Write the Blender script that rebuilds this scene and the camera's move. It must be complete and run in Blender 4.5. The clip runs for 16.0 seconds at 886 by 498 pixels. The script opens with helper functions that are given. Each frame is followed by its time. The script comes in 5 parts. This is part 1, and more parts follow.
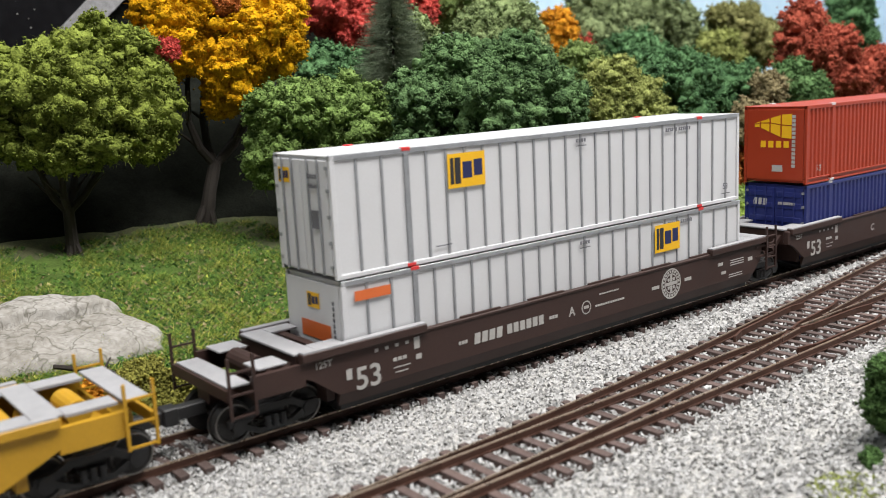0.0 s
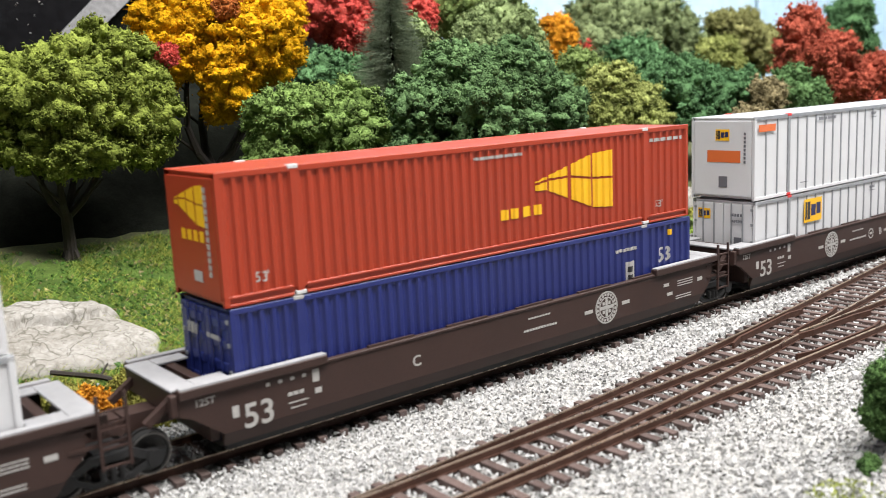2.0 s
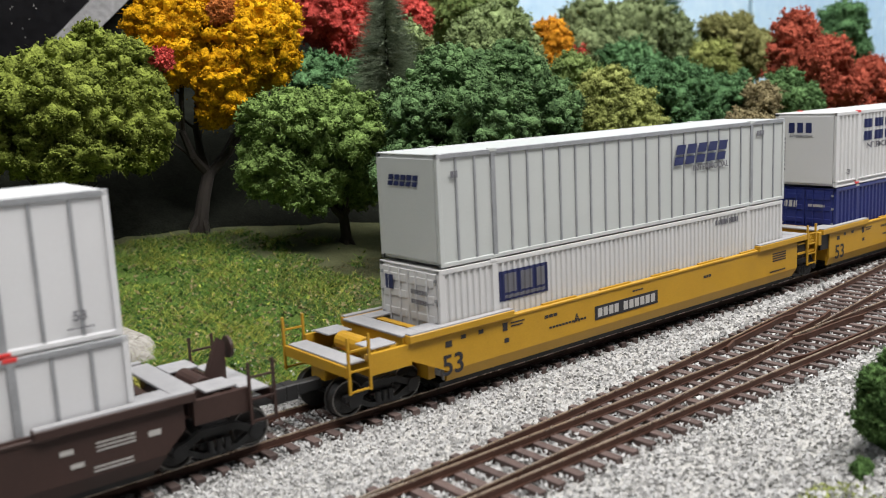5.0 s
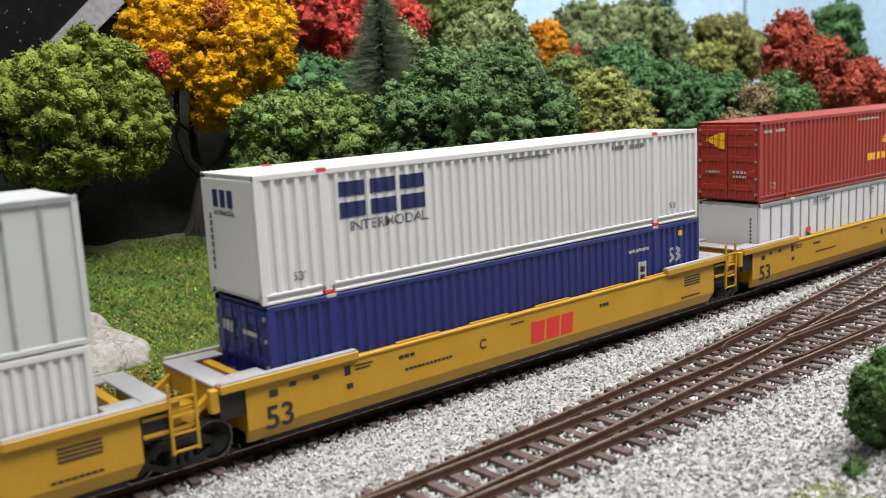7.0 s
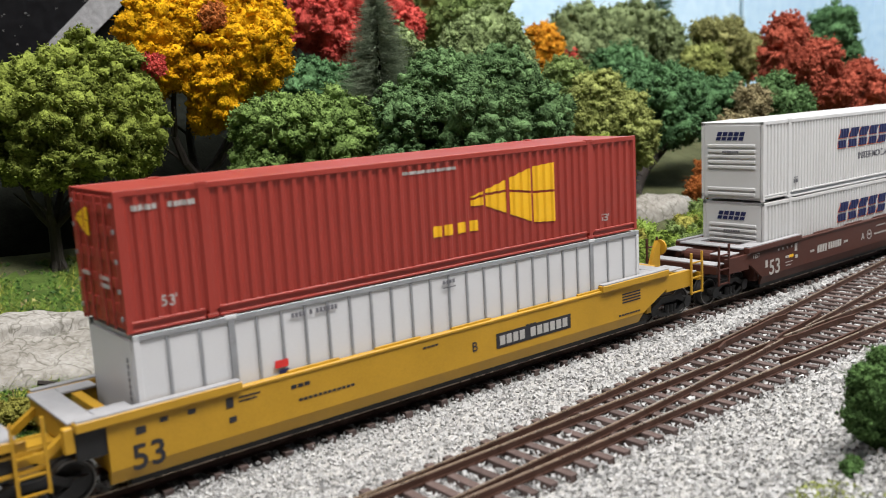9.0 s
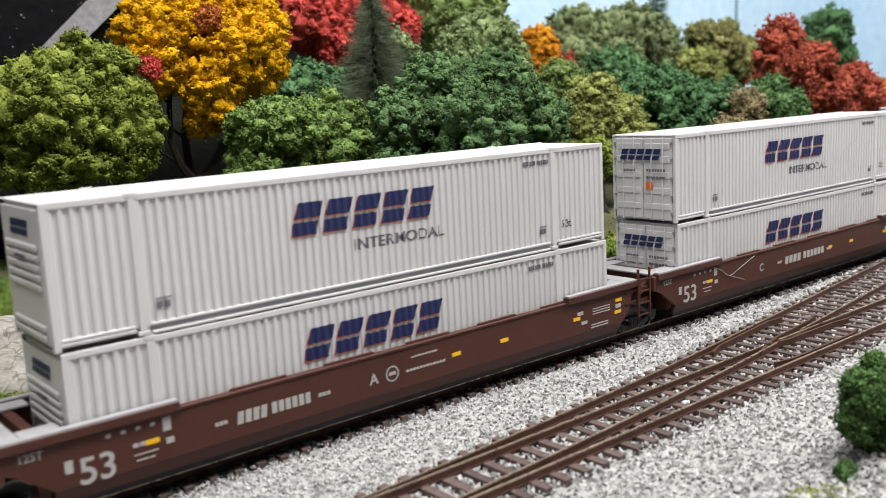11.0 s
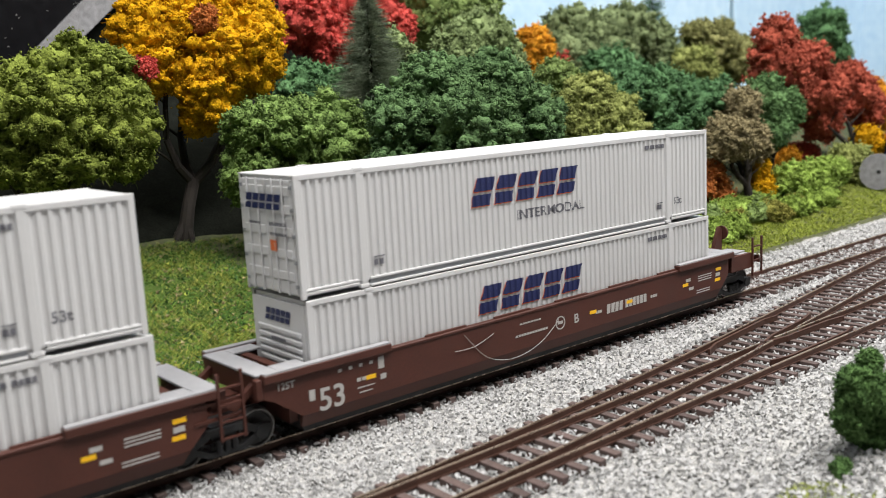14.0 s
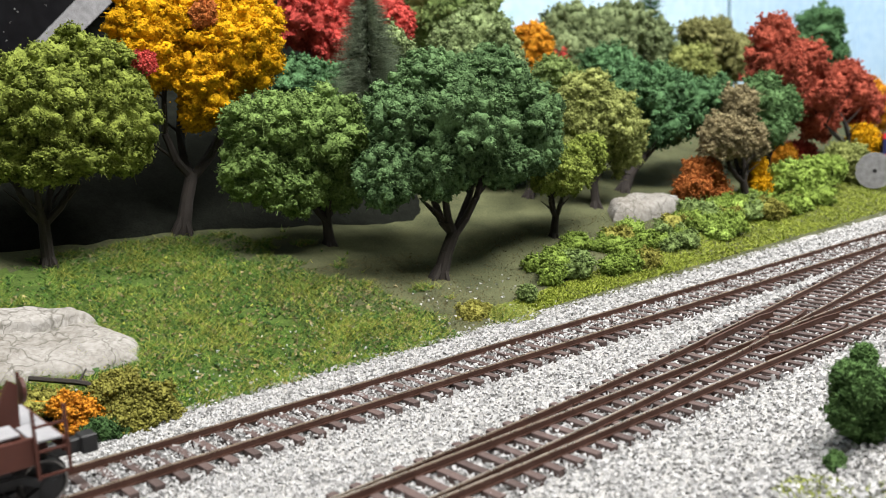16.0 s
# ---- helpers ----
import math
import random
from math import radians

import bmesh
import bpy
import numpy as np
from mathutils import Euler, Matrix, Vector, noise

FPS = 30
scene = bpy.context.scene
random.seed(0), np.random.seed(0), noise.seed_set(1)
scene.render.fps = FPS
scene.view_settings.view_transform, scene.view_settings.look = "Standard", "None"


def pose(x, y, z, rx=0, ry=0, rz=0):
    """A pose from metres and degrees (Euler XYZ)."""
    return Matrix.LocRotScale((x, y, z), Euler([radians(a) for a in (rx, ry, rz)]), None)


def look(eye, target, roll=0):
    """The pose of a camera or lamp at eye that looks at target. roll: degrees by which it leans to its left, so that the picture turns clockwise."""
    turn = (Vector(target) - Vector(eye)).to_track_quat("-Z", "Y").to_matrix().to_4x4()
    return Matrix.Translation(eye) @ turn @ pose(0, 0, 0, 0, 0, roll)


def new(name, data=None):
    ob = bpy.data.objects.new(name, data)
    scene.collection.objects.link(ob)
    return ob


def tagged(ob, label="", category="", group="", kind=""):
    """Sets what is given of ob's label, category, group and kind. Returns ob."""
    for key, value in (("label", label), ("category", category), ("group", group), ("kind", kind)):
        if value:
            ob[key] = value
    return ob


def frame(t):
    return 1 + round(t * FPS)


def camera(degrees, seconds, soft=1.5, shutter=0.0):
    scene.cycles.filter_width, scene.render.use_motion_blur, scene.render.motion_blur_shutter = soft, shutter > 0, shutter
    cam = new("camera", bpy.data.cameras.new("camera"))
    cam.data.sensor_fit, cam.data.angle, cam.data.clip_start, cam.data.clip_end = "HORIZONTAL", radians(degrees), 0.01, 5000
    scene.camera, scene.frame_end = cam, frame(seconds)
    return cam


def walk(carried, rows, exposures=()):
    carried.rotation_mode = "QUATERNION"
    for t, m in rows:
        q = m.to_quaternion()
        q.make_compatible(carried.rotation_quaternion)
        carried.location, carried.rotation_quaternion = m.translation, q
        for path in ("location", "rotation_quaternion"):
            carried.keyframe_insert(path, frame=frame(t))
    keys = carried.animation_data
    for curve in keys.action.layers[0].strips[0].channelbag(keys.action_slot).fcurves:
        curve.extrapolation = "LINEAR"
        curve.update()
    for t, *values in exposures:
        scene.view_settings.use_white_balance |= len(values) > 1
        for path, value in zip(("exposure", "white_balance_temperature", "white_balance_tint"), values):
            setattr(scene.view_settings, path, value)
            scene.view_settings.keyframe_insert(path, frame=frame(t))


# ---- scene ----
import itertools
cam = camera(51.8, 16.0, 0.87, 0.1)
cam.data.dof.use_dof = True
cam.data.dof.focus_distance = 0.335
cam.data.dof.aperture_fstop = 21.0
walk(cam, [
    (0.0, look((0.0434, -0.2180, 0.0890), (0.2584, 0.0508, 0.0256), -2.84)),
    (0.5, look((0.0442, -0.2177, 0.0879), (0.2592, 0.0513, 0.0252), -2.80)),
    (1.0, look((0.0441, -0.2179, 0.0887), (0.2593, 0.0510, 0.0267), -2.78)),
    (1.5, look((0.0440, -0.2176, 0.0889), (0.2595, 0.0512, 0.0272), -2.79)),
    (2.0, look((0.0442, -0.2181, 0.0889), (0.2595, 0.0510, 0.0277), -2.78)),
    (2.5, look((0.0441, -0.2181, 0.0892), (0.2595, 0.0509, 0.0281), -2.80)),
    (3.0, look((0.0441, -0.2181, 0.0895), (0.2599, 0.0508, 0.0289), -2.74)),
    (3.5, look((0.0441, -0.2186, 0.0895), (0.2597, 0.0504, 0.0290), -2.78)),
    (4.0, look((0.0440, -0.2183, 0.0894), (0.2601, 0.0503, 0.0290), -2.77)),
    (6.5, look((0.0439, -0.2195, 0.0893), (0.2616, 0.0481, 0.0299), -2.81)),
    (7.0, look((0.0440, -0.2196, 0.0894), (0.2620, 0.0477, 0.0302), -2.90)),
    (7.5, look((0.0440, -0.2194, 0.0888), (0.2622, 0.0478, 0.0298), -2.94)),
    (8.0, look((0.0440, -0.2196, 0.0891), (0.2626, 0.0474, 0.0303), -2.97)),
    (8.5, look((0.0436, -0.2202, 0.0891), (0.2624, 0.0466, 0.0308), -3.05)),
    (9.0, look((0.0437, -0.2201, 0.0887), (0.2626, 0.0468, 0.0307), -3.05)),
    (11.5, look((0.0436, -0.2205, 0.0897), (0.2640, 0.0452, 0.0322), -2.97)),
    (12.0, look((0.0438, -0.2206, 0.0896), (0.2643, 0.0450, 0.0322), -3.01)),
    (12.5, look((0.0437, -0.2210, 0.0897), (0.2644, 0.0444, 0.0324), -3.06)),
    (13.0, look((0.0437, -0.2206, 0.0896), (0.2649, 0.0445, 0.0320), -3.08)),
    (13.5, look((0.0435, -0.2208, 0.0894), (0.2647, 0.0442, 0.0318), -3.05)),
    (14.0, look((0.0432, -0.2208, 0.0896), (0.2644, 0.0441, 0.0317), -3.07)),
    (14.5, look((0.0437, -0.2205, 0.0887), (0.2648, 0.0445, 0.0309), -3.02)),
    (15.0, look((0.0434, -0.2207, 0.0891), (0.2647, 0.0440, 0.0308), -2.91)),
    (15.5, look((0.0419, -0.2215, 0.0887), (0.2637, 0.0429, 0.0303), -2.85)),
    (16.0, look((0.0419, -0.2216, 0.0887), (0.2640, 0.0424, 0.0300), -2.75)),
], [(0, 0.0), (0.5, -0.12), (1.0, -0.05), (1.5, 0.10), (2.0, 0.38), (2.5, 0.36), (3.0, 0.06), (3.5, -0.14), (4.1, -0.16), (6.5, -0.06), (7.5, -0.02), (9.0, -0.04), (12.0, 0.0), (13.5, 0.0), (14.0, -0.04), (14.5, -0.08), (15.0, 0.0), (15.5, 0.14), (16, 0.22)])

# ---- light: ceiling lamps of the layout room ----
world = bpy.data.worlds.new("room_air")
scene.world = world
world.use_nodes = True
world.node_tree.nodes["Background"].inputs[0].default_value = (0.75, 0.85, 1.0, 1)
world.node_tree.nodes["Background"].inputs[1].default_value = 0.03


def area(name, eye, target, sx, sy, watts, colour):
    lamp = bpy.data.lights.new(name, "AREA")
    lamp.shape, lamp.size, lamp.size_y, lamp.energy, lamp.color = "RECTANGLE", sx, sy, watts, colour
    ob = new(name, lamp)
    ob.matrix_world = look(eye, target)
    return ob


area("ceiling_lamp", (-0.03, -0.30, 1.22), (0.3, 0.05, 0.0), 1.2, 0.25, 25, (1.0, 0.97, 0.93))
area("ceiling_lamp", (0.90, -0.42, 1.24), (0.8, 0.1, 0.0), 1.2, 0.25, 33, (1.0, 0.97, 0.93))

MM = 0.001
L = 185.46          # length of a 53 ft box at 1:87


# ---- materials ----
def mat(name, colour, rough=0.6, metal=0.0, vary=0.15, scale=300.0, fine=2500.0, bump=0.15, island=0.0, obrand=0.0, spec=0.4, tint=None, coat=0.0, relief=0.0003, low=0.32, high=0.68):
    m = bpy.data.materials.new(name)
    m.use_nodes = True
    nt = m.node_tree
    b = nt.nodes["Principled BSDF"]
    b.inputs["Roughness"].default_value, b.inputs["Metallic"].default_value = rough, metal
    b.inputs["Specular IOR Level"].default_value = spec
    b.inputs["Coat Weight"].default_value = coat
    tc = nt.nodes.new("ShaderNodeTexCoord")

    def tex(s, detail):
        n = nt.nodes.new("ShaderNodeTexNoise")
        n.inputs["Scale"].default_value, n.inputs["Detail"].default_value = s, detail
        nt.links.new(tc.outputs["Object"], n.inputs["Vector"])
        return n
    n1, n2 = tex(scale, 5), tex(fine, 3)
    add = nt.nodes.new("ShaderNodeMath")
    add.operation = "ADD"
    nt.links.new(n1.outputs[0], add.inputs[0])
    nt.links.new(n2.outputs[0], add.inputs[1])
    last = add
    for amount, node, out in ((island, "ShaderNodeNewGeometry", "Random Per Island"), (obrand, "ShaderNodeObjectInfo", "Random")):
        if amount:
            src = nt.nodes.new(node)
            mul = nt.nodes.new("ShaderNodeMath")
            mul.operation = "MULTIPLY_ADD"
            mul.inputs[1].default_value = amount
            nt.links.new(src.outputs[out], mul.inputs[0])
            nt.links.new(last.outputs[0], mul.inputs[2])
            last = mul
    span = 2 + island + obrand
    ramp = nt.nodes.new("ShaderNodeMapRange")
    ramp.inputs["From Min"].default_value, ramp.inputs["From Max"].default_value = low * span, high * span
    nt.links.new(last.outputs[0], ramp.inputs["Value"])
    mix = nt.nodes.new("ShaderNodeMix")
    mix.data_type = "RGBA"
    dark = [c * (1 - vary) for c in colour]
    light = tint or [min(1, c * (1 + vary)) for c in colour]
    mix.inputs[6].default_value, mix.inputs[7].default_value = (*dark, 1), (*light, 1)
    nt.links.new(ramp.outputs[0], mix.inputs[0])
    nt.links.new(mix.outputs[2], b.inputs["Base Color"])
    rr = nt.nodes.new("ShaderNodeMapRange")
    rr.inputs["To Min"].default_value, rr.inputs["To Max"].default_value = max(0, rough - 0.1), min(1, rough + 0.1)
    nt.links.new(n1.outputs[0], rr.inputs["Value"])
    nt.links.new(rr.outputs[0], b.inputs["Roughness"])
    if bump:
        bp = nt.nodes.new("ShaderNodeBump")
        bp.inputs["Strength"].default_value, bp.inputs["Distance"].default_value = bump, relief
        nt.links.new(n2.outputs[0], bp.inputs["Height"])
        nt.links.new(bp.outputs[0], b.inputs["Normal"])
    return m


WHITE = mat("white_box_paint", (0.55, 0.555, 0.58), 0.45, vary=0.06, scale=40, bump=0.03)
SWHITE = mat("bright_white_plastic", (0.52, 0.52, 0.53), 0.42, vary=0.04, scale=40, bump=0.03)
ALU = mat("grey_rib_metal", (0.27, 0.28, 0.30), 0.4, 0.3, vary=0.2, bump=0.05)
GREYBOX = mat("pale_grey_box_paint", (0.42, 0.44, 0.44), 0.45, vary=0.06, scale=40, bump=0.03)
ORANGE = mat("orange_red_box_paint", (0.31, 0.034, 0.012), 0.42, vary=0.08, scale=60, bump=0.03)
RED = mat("dark_red_box_paint", (0.27, 0.030, 0.021), 0.42, vary=0.08, scale=60, bump=0.03)
BLUE = mat("navy_blue_box_paint", (0.014, 0.022, 0.130), 0.4, vary=0.1, scale=60, bump=0.03)
BROWN = mat("brown_car_paint", (0.033, 0.016, 0.013), 0.6, vary=0.2, scale=90, bump=0.06)
RBROWN = mat("red_brown_car_paint", (0.057, 0.016, 0.010), 0.6, vary=0.2, scale=90, bump=0.06)
YELLOW = mat("yellow_car_paint", (0.40, 0.222, 0.016), 0.45, vary=0.12, scale=90, bump=0.05)
DECK = mat("grey_walkway", (0.27, 0.27, 0.285), 0.6, vary=0.15, fine=4000, bump=0.3)
BLACK = mat("black_plastic", (0.013, 0.013, 0.014), 0.55, vary=0.3, bump=0.1)
WHEEL = mat("blackened_wheel", (0.030, 0.029, 0.029), 0.4, 0.4, vary=0.4, bump=0.1)
STEEL = mat("worn_wheel_steel", (0.22, 0.21, 0.20), 0.35, 0.6, vary=0.3, bump=0.1)
NAVY = mat("navy_marking", (0.012, 0.018, 0.080), 0.5, vary=0.05, bump=0)
LYEL = mat("yellow_marking", (0.75, 0.42, 0.01), 0.5, vary=0.05, bump=0)
LORG = mat("orange_marking", (0.58, 0.13, 0.035), 0.5, vary=0.05, bump=0)
LRED = mat("red_marking", (0.55, 0.03, 0.03), 0.5, vary=0.05, bump=0)
LWHT = mat("white_marking", (0.37, 0.36, 0.35), 0.6, vary=0.12, scale=900, bump=0)
LBLK = mat("black_marking_and_hole_shade", (0.02, 0.02, 0.025), 0.5, vary=0.05, bump=0)
LGRY = mat("grey_marking", (0.12, 0.12, 0.14), 0.5, vary=0.1, bump=0)
RAIL = mat("rust_brown_rail", (0.064, 0.030, 0.021), 0.5, 0.2, vary=0.35, scale=200, bump=0.2)
RAILTOP = mat("worn_rail_head", (0.46, 0.37, 0.29), 0.28, 0.75, vary=0.35, scale=200, bump=0.05)
TIE = mat("brown_tie", (0.080, 0.055, 0.050), 0.75, vary=0.35, scale=500, fine=5000, bump=0.5, obrand=0.8)
BALLAST = mat("grey_white_ballast", (0.33, 0.33, 0.32), 0.9, vary=0.55, scale=900, fine=4000, bump=0.4, island=6.0, tint=(0.46, 0.46, 0.465), spec=0.15, low=0.10, high=0.52)
BED = mat("ballast_bed", (0.34, 0.335, 0.325), 0.95, vary=0.65, scale=1300, fine=2600, bump=1.0, tint=(0.54, 0.535, 0.52), spec=0.2)
SOIL = mat("mossy_soil", (0.055, 0.064, 0.032), 0.95, vary=0.5, scale=45, fine=1500, bump=1.0, tint=(0.115, 0.122, 0.062), spec=0.1)
GRASS = mat("green_grass_fibre", (0.09, 0.19, 0.025), 0.85, vary=0.6, scale=70, fine=500, bump=0, island=1.5, tint=(0.22, 0.36, 0.06), spec=0.15)
GRASSD = mat("dark_green_grass_fibre", (0.035, 0.10, 0.02), 0.85, vary=0.5, scale=70, fine=500, bump=0, island=1.5, tint=(0.08, 0.18, 0.035), spec=0.15)
GRASSY = mat("straw_grass_fibre", (0.27, 0.27, 0.045), 0.85, vary=0.4, scale=70, fine=500, bump=0, island=2.0, tint=(0.42, 0.42, 0.09), spec=0.15)
TURF = mat("fine_turf", (0.035, 0.065, 0.014), 0.95, vary=0.6, scale=120, fine=1500, bump=1.0, tint=(0.09, 0.14, 0.03), spec=0.1)
LITTER = mat("dry_litter", (0.10, 0.085, 0.045), 0.95, vary=0.5, scale=90, fine=900, bump=0, island=1.5, tint=(0.19, 0.165, 0.08), spec=0.1)
GRASS2 = mat("bright_turf", (0.23, 0.30, 0.035), 0.85, vary=0.3, scale=90, fine=600, bump=0, island=2.0, tint=(0.34, 0.39, 0.07), spec=0.15)
def rock_material():
    m = mat("pale_plaster_rock", (0.235, 0.215, 0.185), 0.85, vary=0.35, scale=45, fine=500, bump=0.7, tint=(0.315, 0.305, 0.29), spec=0.2)
    nt = m.node_tree
    b = nt.nodes["Principled BSDF"]
    base = b.inputs["Base Color"].links[0].from_socket
    tc = nt.nodes.new("ShaderNodeTexCoord")
    warp = nt.nodes.new("ShaderNodeTexNoise")
    warp.inputs["Scale"].default_value = 120
    add = nt.nodes.new("ShaderNodeVectorMath")
    add.operation = "MULTIPLY_ADD"
    add.inputs[1].default_value = (0.012, 0.012, 0.012)
    nt.links.new(tc.outputs["Object"], warp.inputs["Vector"])
    nt.links.new(warp.outputs["Color"], add.inputs[0])
    nt.links.new(tc.outputs["Object"], add.inputs[2])
    for scale, width, depth in ((60, 0.03, 0.7), (150, 0.035, 0.35)):
        cells = nt.nodes.new("ShaderNodeTexVoronoi")
        cells.feature = "DISTANCE_TO_EDGE"
        cells.inputs["Scale"].default_value = scale
        nt.links.new(add.outputs[0], cells.inputs["Vector"])
        line = nt.nodes.new("ShaderNodeMapRange")
        line.inputs["From Max"].default_value = width
        line.inputs["To Min"].default_value, line.inputs["To Max"].default_value = depth, 0.0
        nt.links.new(cells.outputs["Distance"], line.inputs["Value"])
        mix = nt.nodes.new("ShaderNodeMix")
        mix.data_type = "RGBA"
        mix.inputs[7].default_value = (0.07, 0.065, 0.05, 1)
        nt.links.new(line.outputs[0], mix.inputs[0])
        nt.links.new(base, mix.inputs[6])
        base = mix.outputs[2]
    nt.links.new(base, b.inputs["Base Color"])
    return m


ROCK = rock_material()
BARK = mat("dark_bark", (0.024, 0.019, 0.016), 0.85, vary=0.4, scale=300, bump=0.6)
# Near-black hill face: tree shade put into the soil's base colour.
SHADEHILL = mat("shade_black_hill", (0.008, 0.009, 0.007), 0.95, vary=0.5, scale=200, fine=900, bump=0.8, spec=0.03)
BLACKGLOSS = mat("glossy_black_paint", (0.003, 0.003, 0.004), 0.4, vary=0.5, scale=200, fine=1500, bump=0.6, spec=0.15)
GREYEDGE = mat("grey_plaster_edge", (0.22, 0.22, 0.23), 0.7, vary=0.5, scale=250, bump=0.6)


def foliage(name, colour, light):
    colour, light = ([min(0.85, 1.3 * c) for c in q] for q in (colour, light))
    return mat(name, colour, 0.92, vary=0.6, scale=130, fine=900, bump=1.0, island=0.3, tint=light, spec=0.08, relief=0.0012)


F_LEFT = foliage("olive_green_foam", (0.068, 0.095, 0.016), (0.21, 0.255, 0.05))
F_GREEN = foliage("green_foam", (0.060, 0.110, 0.028), (0.185, 0.275, 0.080))
F_BLUE = foliage("blue_green_foam", (0.036, 0.078, 0.032), (0.118, 0.200, 0.082))
F_YEL = foliage("yellow_foam", (0.540, 0.250, 0.004), (0.650, 0.360, 0.009))
F_RED = foliage("crimson_foam", (0.36, 0.030, 0.028), (0.70, 0.110, 0.090))
F_BRICK = foliage("brick_red_foam", (0.25, 0.046, 0.028), (0.43, 0.105, 0.066))
F_ORG = foliage("orange_foam", (0.60, 0.165, 0.014), (0.65, 0.32, 0.028))
F_OLIVE = foliage("yellow_olive_foam", (0.144, 0.174, 0.040), (0.312, 0.347, 0.116))
F_DKOL = foliage("dark_olive_foam", (0.090, 0.134, 0.043), (0.204, 0.281, 0.094))
F_PALE = foliage("pale_olive_foam", (0.116, 0.166, 0.066), (0.243, 0.312, 0.139))
F_DARK = foliage("dark_green_foam", (0.038, 0.097, 0.043), (0.110, 0.218, 0.094))
F_GREEN2 = foliage("deep_green_foam", (0.021, 0.053, 0.017), (0.066, 0.127, 0.043))
F_BROWN = foliage("brown_foam", (0.149, 0.128, 0.067), (0.298, 0.250, 0.140))
F_RUST = foliage("rust_foam", (0.25, 0.072, 0.020), (0.43, 0.145, 0.040))
F_NEEDLE = foliage("grey_green_needles", (0.10, 0.13, 0.085), (0.34, 0.40, 0.29))
F_PALE2 = foliage("dull_olive_foam", (0.095, 0.128, 0.058), (0.20, 0.25, 0.12))
F_DKBR = foliage("brownish_olive_foam", (0.13, 0.135, 0.045), (0.27, 0.27, 0.11))
F_GREEN3 = foliage("mid_green_foam", (0.045, 0.098, 0.034), (0.115, 0.205, 0.08))
F_FRESH = foliage("fresh_green_foam", (0.13, 0.20, 0.035), (0.30, 0.42, 0.09))
F_ORG2 = foliage("rusty_orange_foam", (0.45, 0.13, 0.012), (0.70, 0.30, 0.03))
F_LOW = foliage("hedge_green_foam", (0.085, 0.135, 0.025), (0.22, 0.31, 0.06))
F_SHRUB = foliage("shrub_green_foam", (0.030, 0.070, 0.022), (0.11, 0.20, 0.065))
F_OLIVE3 = foliage("yellow_green_foam", (0.105, 0.145, 0.025), (0.25, 0.31, 0.065))
F_OLIVE2 = foliage("mustard_olive_foam", (0.12, 0.12, 0.02), (0.26, 0.25, 0.06))


# ---- mesh helpers, in millimetres ----
def box(bm, x0, x1, y0, y1, z0, z1):
    v = [bm.verts.new(p) for p in ((x0, y0, z0), (x1, y0, z0), (x1, y1, z0), (x0, y1, z0), (x0, y0, z1), (x1, y0, z1), (x1, y1, z1), (x0, y1, z1))]
    for q in ((3, 2, 1, 0), (4, 5, 6, 7), (0, 1, 5, 4), (1, 2, 6, 5), (2, 3, 7, 6), (3, 0, 4, 7)):
        bm.faces.new([v[i] for i in q])


def prism(bm, pts, a, b, axis="y"):
    """A polygon in the plane across the axis, drawn out from a to b."""
    def place(u, w, k):
        return {"y": (u, k, w), "x": (k, u, w), "z": (u, w, k)}[axis]
    lo = [bm.verts.new(place(u, w, a)) for u, w in pts]
    hi = [bm.verts.new(place(u, w, b)) for u, w in pts]
    bm.faces.new(lo)
    bm.faces.new(hi[::-1])
    n = len(pts)
    for i in range(n):
        bm.faces.new((lo[i], hi[i], hi[(i + 1) % n], lo[(i + 1) % n]))


def tube(bm, p, q, r0, r1=None, n=8):
    p, q = Vector(p), Vector(q)
    r1 = r0 if r1 is None else r1
    turn = (q - p).to_track_quat("Z", "Y")
    rings = []
    for c, r in ((p, r0), (q, r1)):
        rings.append([bm.verts.new(c + turn @ Vector((r * math.cos(k * math.tau / n), r * math.sin(k * math.tau / n), 0))) for k in range(n)])
    for k in range(n):
        bm.faces.new((rings[0][k], rings[0][(k + 1) % n], rings[1][(k + 1) % n], rings[1][k]))
    bm.faces.new(rings[0][::-1])
    bm.faces.new(rings[1])


def mesh_of(bm, name, material, bevel=0.0):
    if bevel:
        bmesh.ops.bevel(bm, geom=bm.edges[:], offset=bevel, segments=1, affect="EDGES", profile=0.7)
    bmesh.ops.recalc_face_normals(bm, faces=bm.faces[:])
    bmesh.ops.scale(bm, vec=(MM, MM, MM), verts=bm.verts[:])
    me = bpy.data.meshes.new(name)
    bm.to_mesh(me)
    bm.free()
    me.materials.append(material)
    return me


def part(name, bm, material, parent, label="", bevel=0.0):
    ob = new(name, mesh_of(bm, name, material, bevel))
    ob.parent = parent
    if label:
        tagged(ob, label)
    return ob


def boxes(name, material, parent, *dims, label="", bevel=0.0):
    bm = bmesh.new()
    for d in dims:
        box(bm, *d)
    return part(name, bm, material, parent, label, bevel)


def thing(name, label, category, group="", m=None):
    ob = tagged(new(name), label, category, group)
    if m is not None:
        ob.matrix_world = m
    return ob


def from_arrays(name, verts, faces, material, smooth=False):
    """A mesh from numpy arrays of vertices (metres) and triangles."""
    me = bpy.data.meshes.new(name)
    me.vertices.add(len(verts))
    me.vertices.foreach_set("co", np.asarray(verts, np.float32).ravel())
    me.loops.add(faces.size)
    me.loops.foreach_set("vertex_index", faces.astype(np.int32).ravel())
    me.polygons.add(len(faces))
    me.polygons.foreach_set("loop_start", np.arange(0, faces.size, 3, dtype=np.int32))
    me.polygons.foreach_set("use_smooth", np.full(len(faces), smooth))
    me.update()
    me.validate()
    me.materials.append(material)
    return me


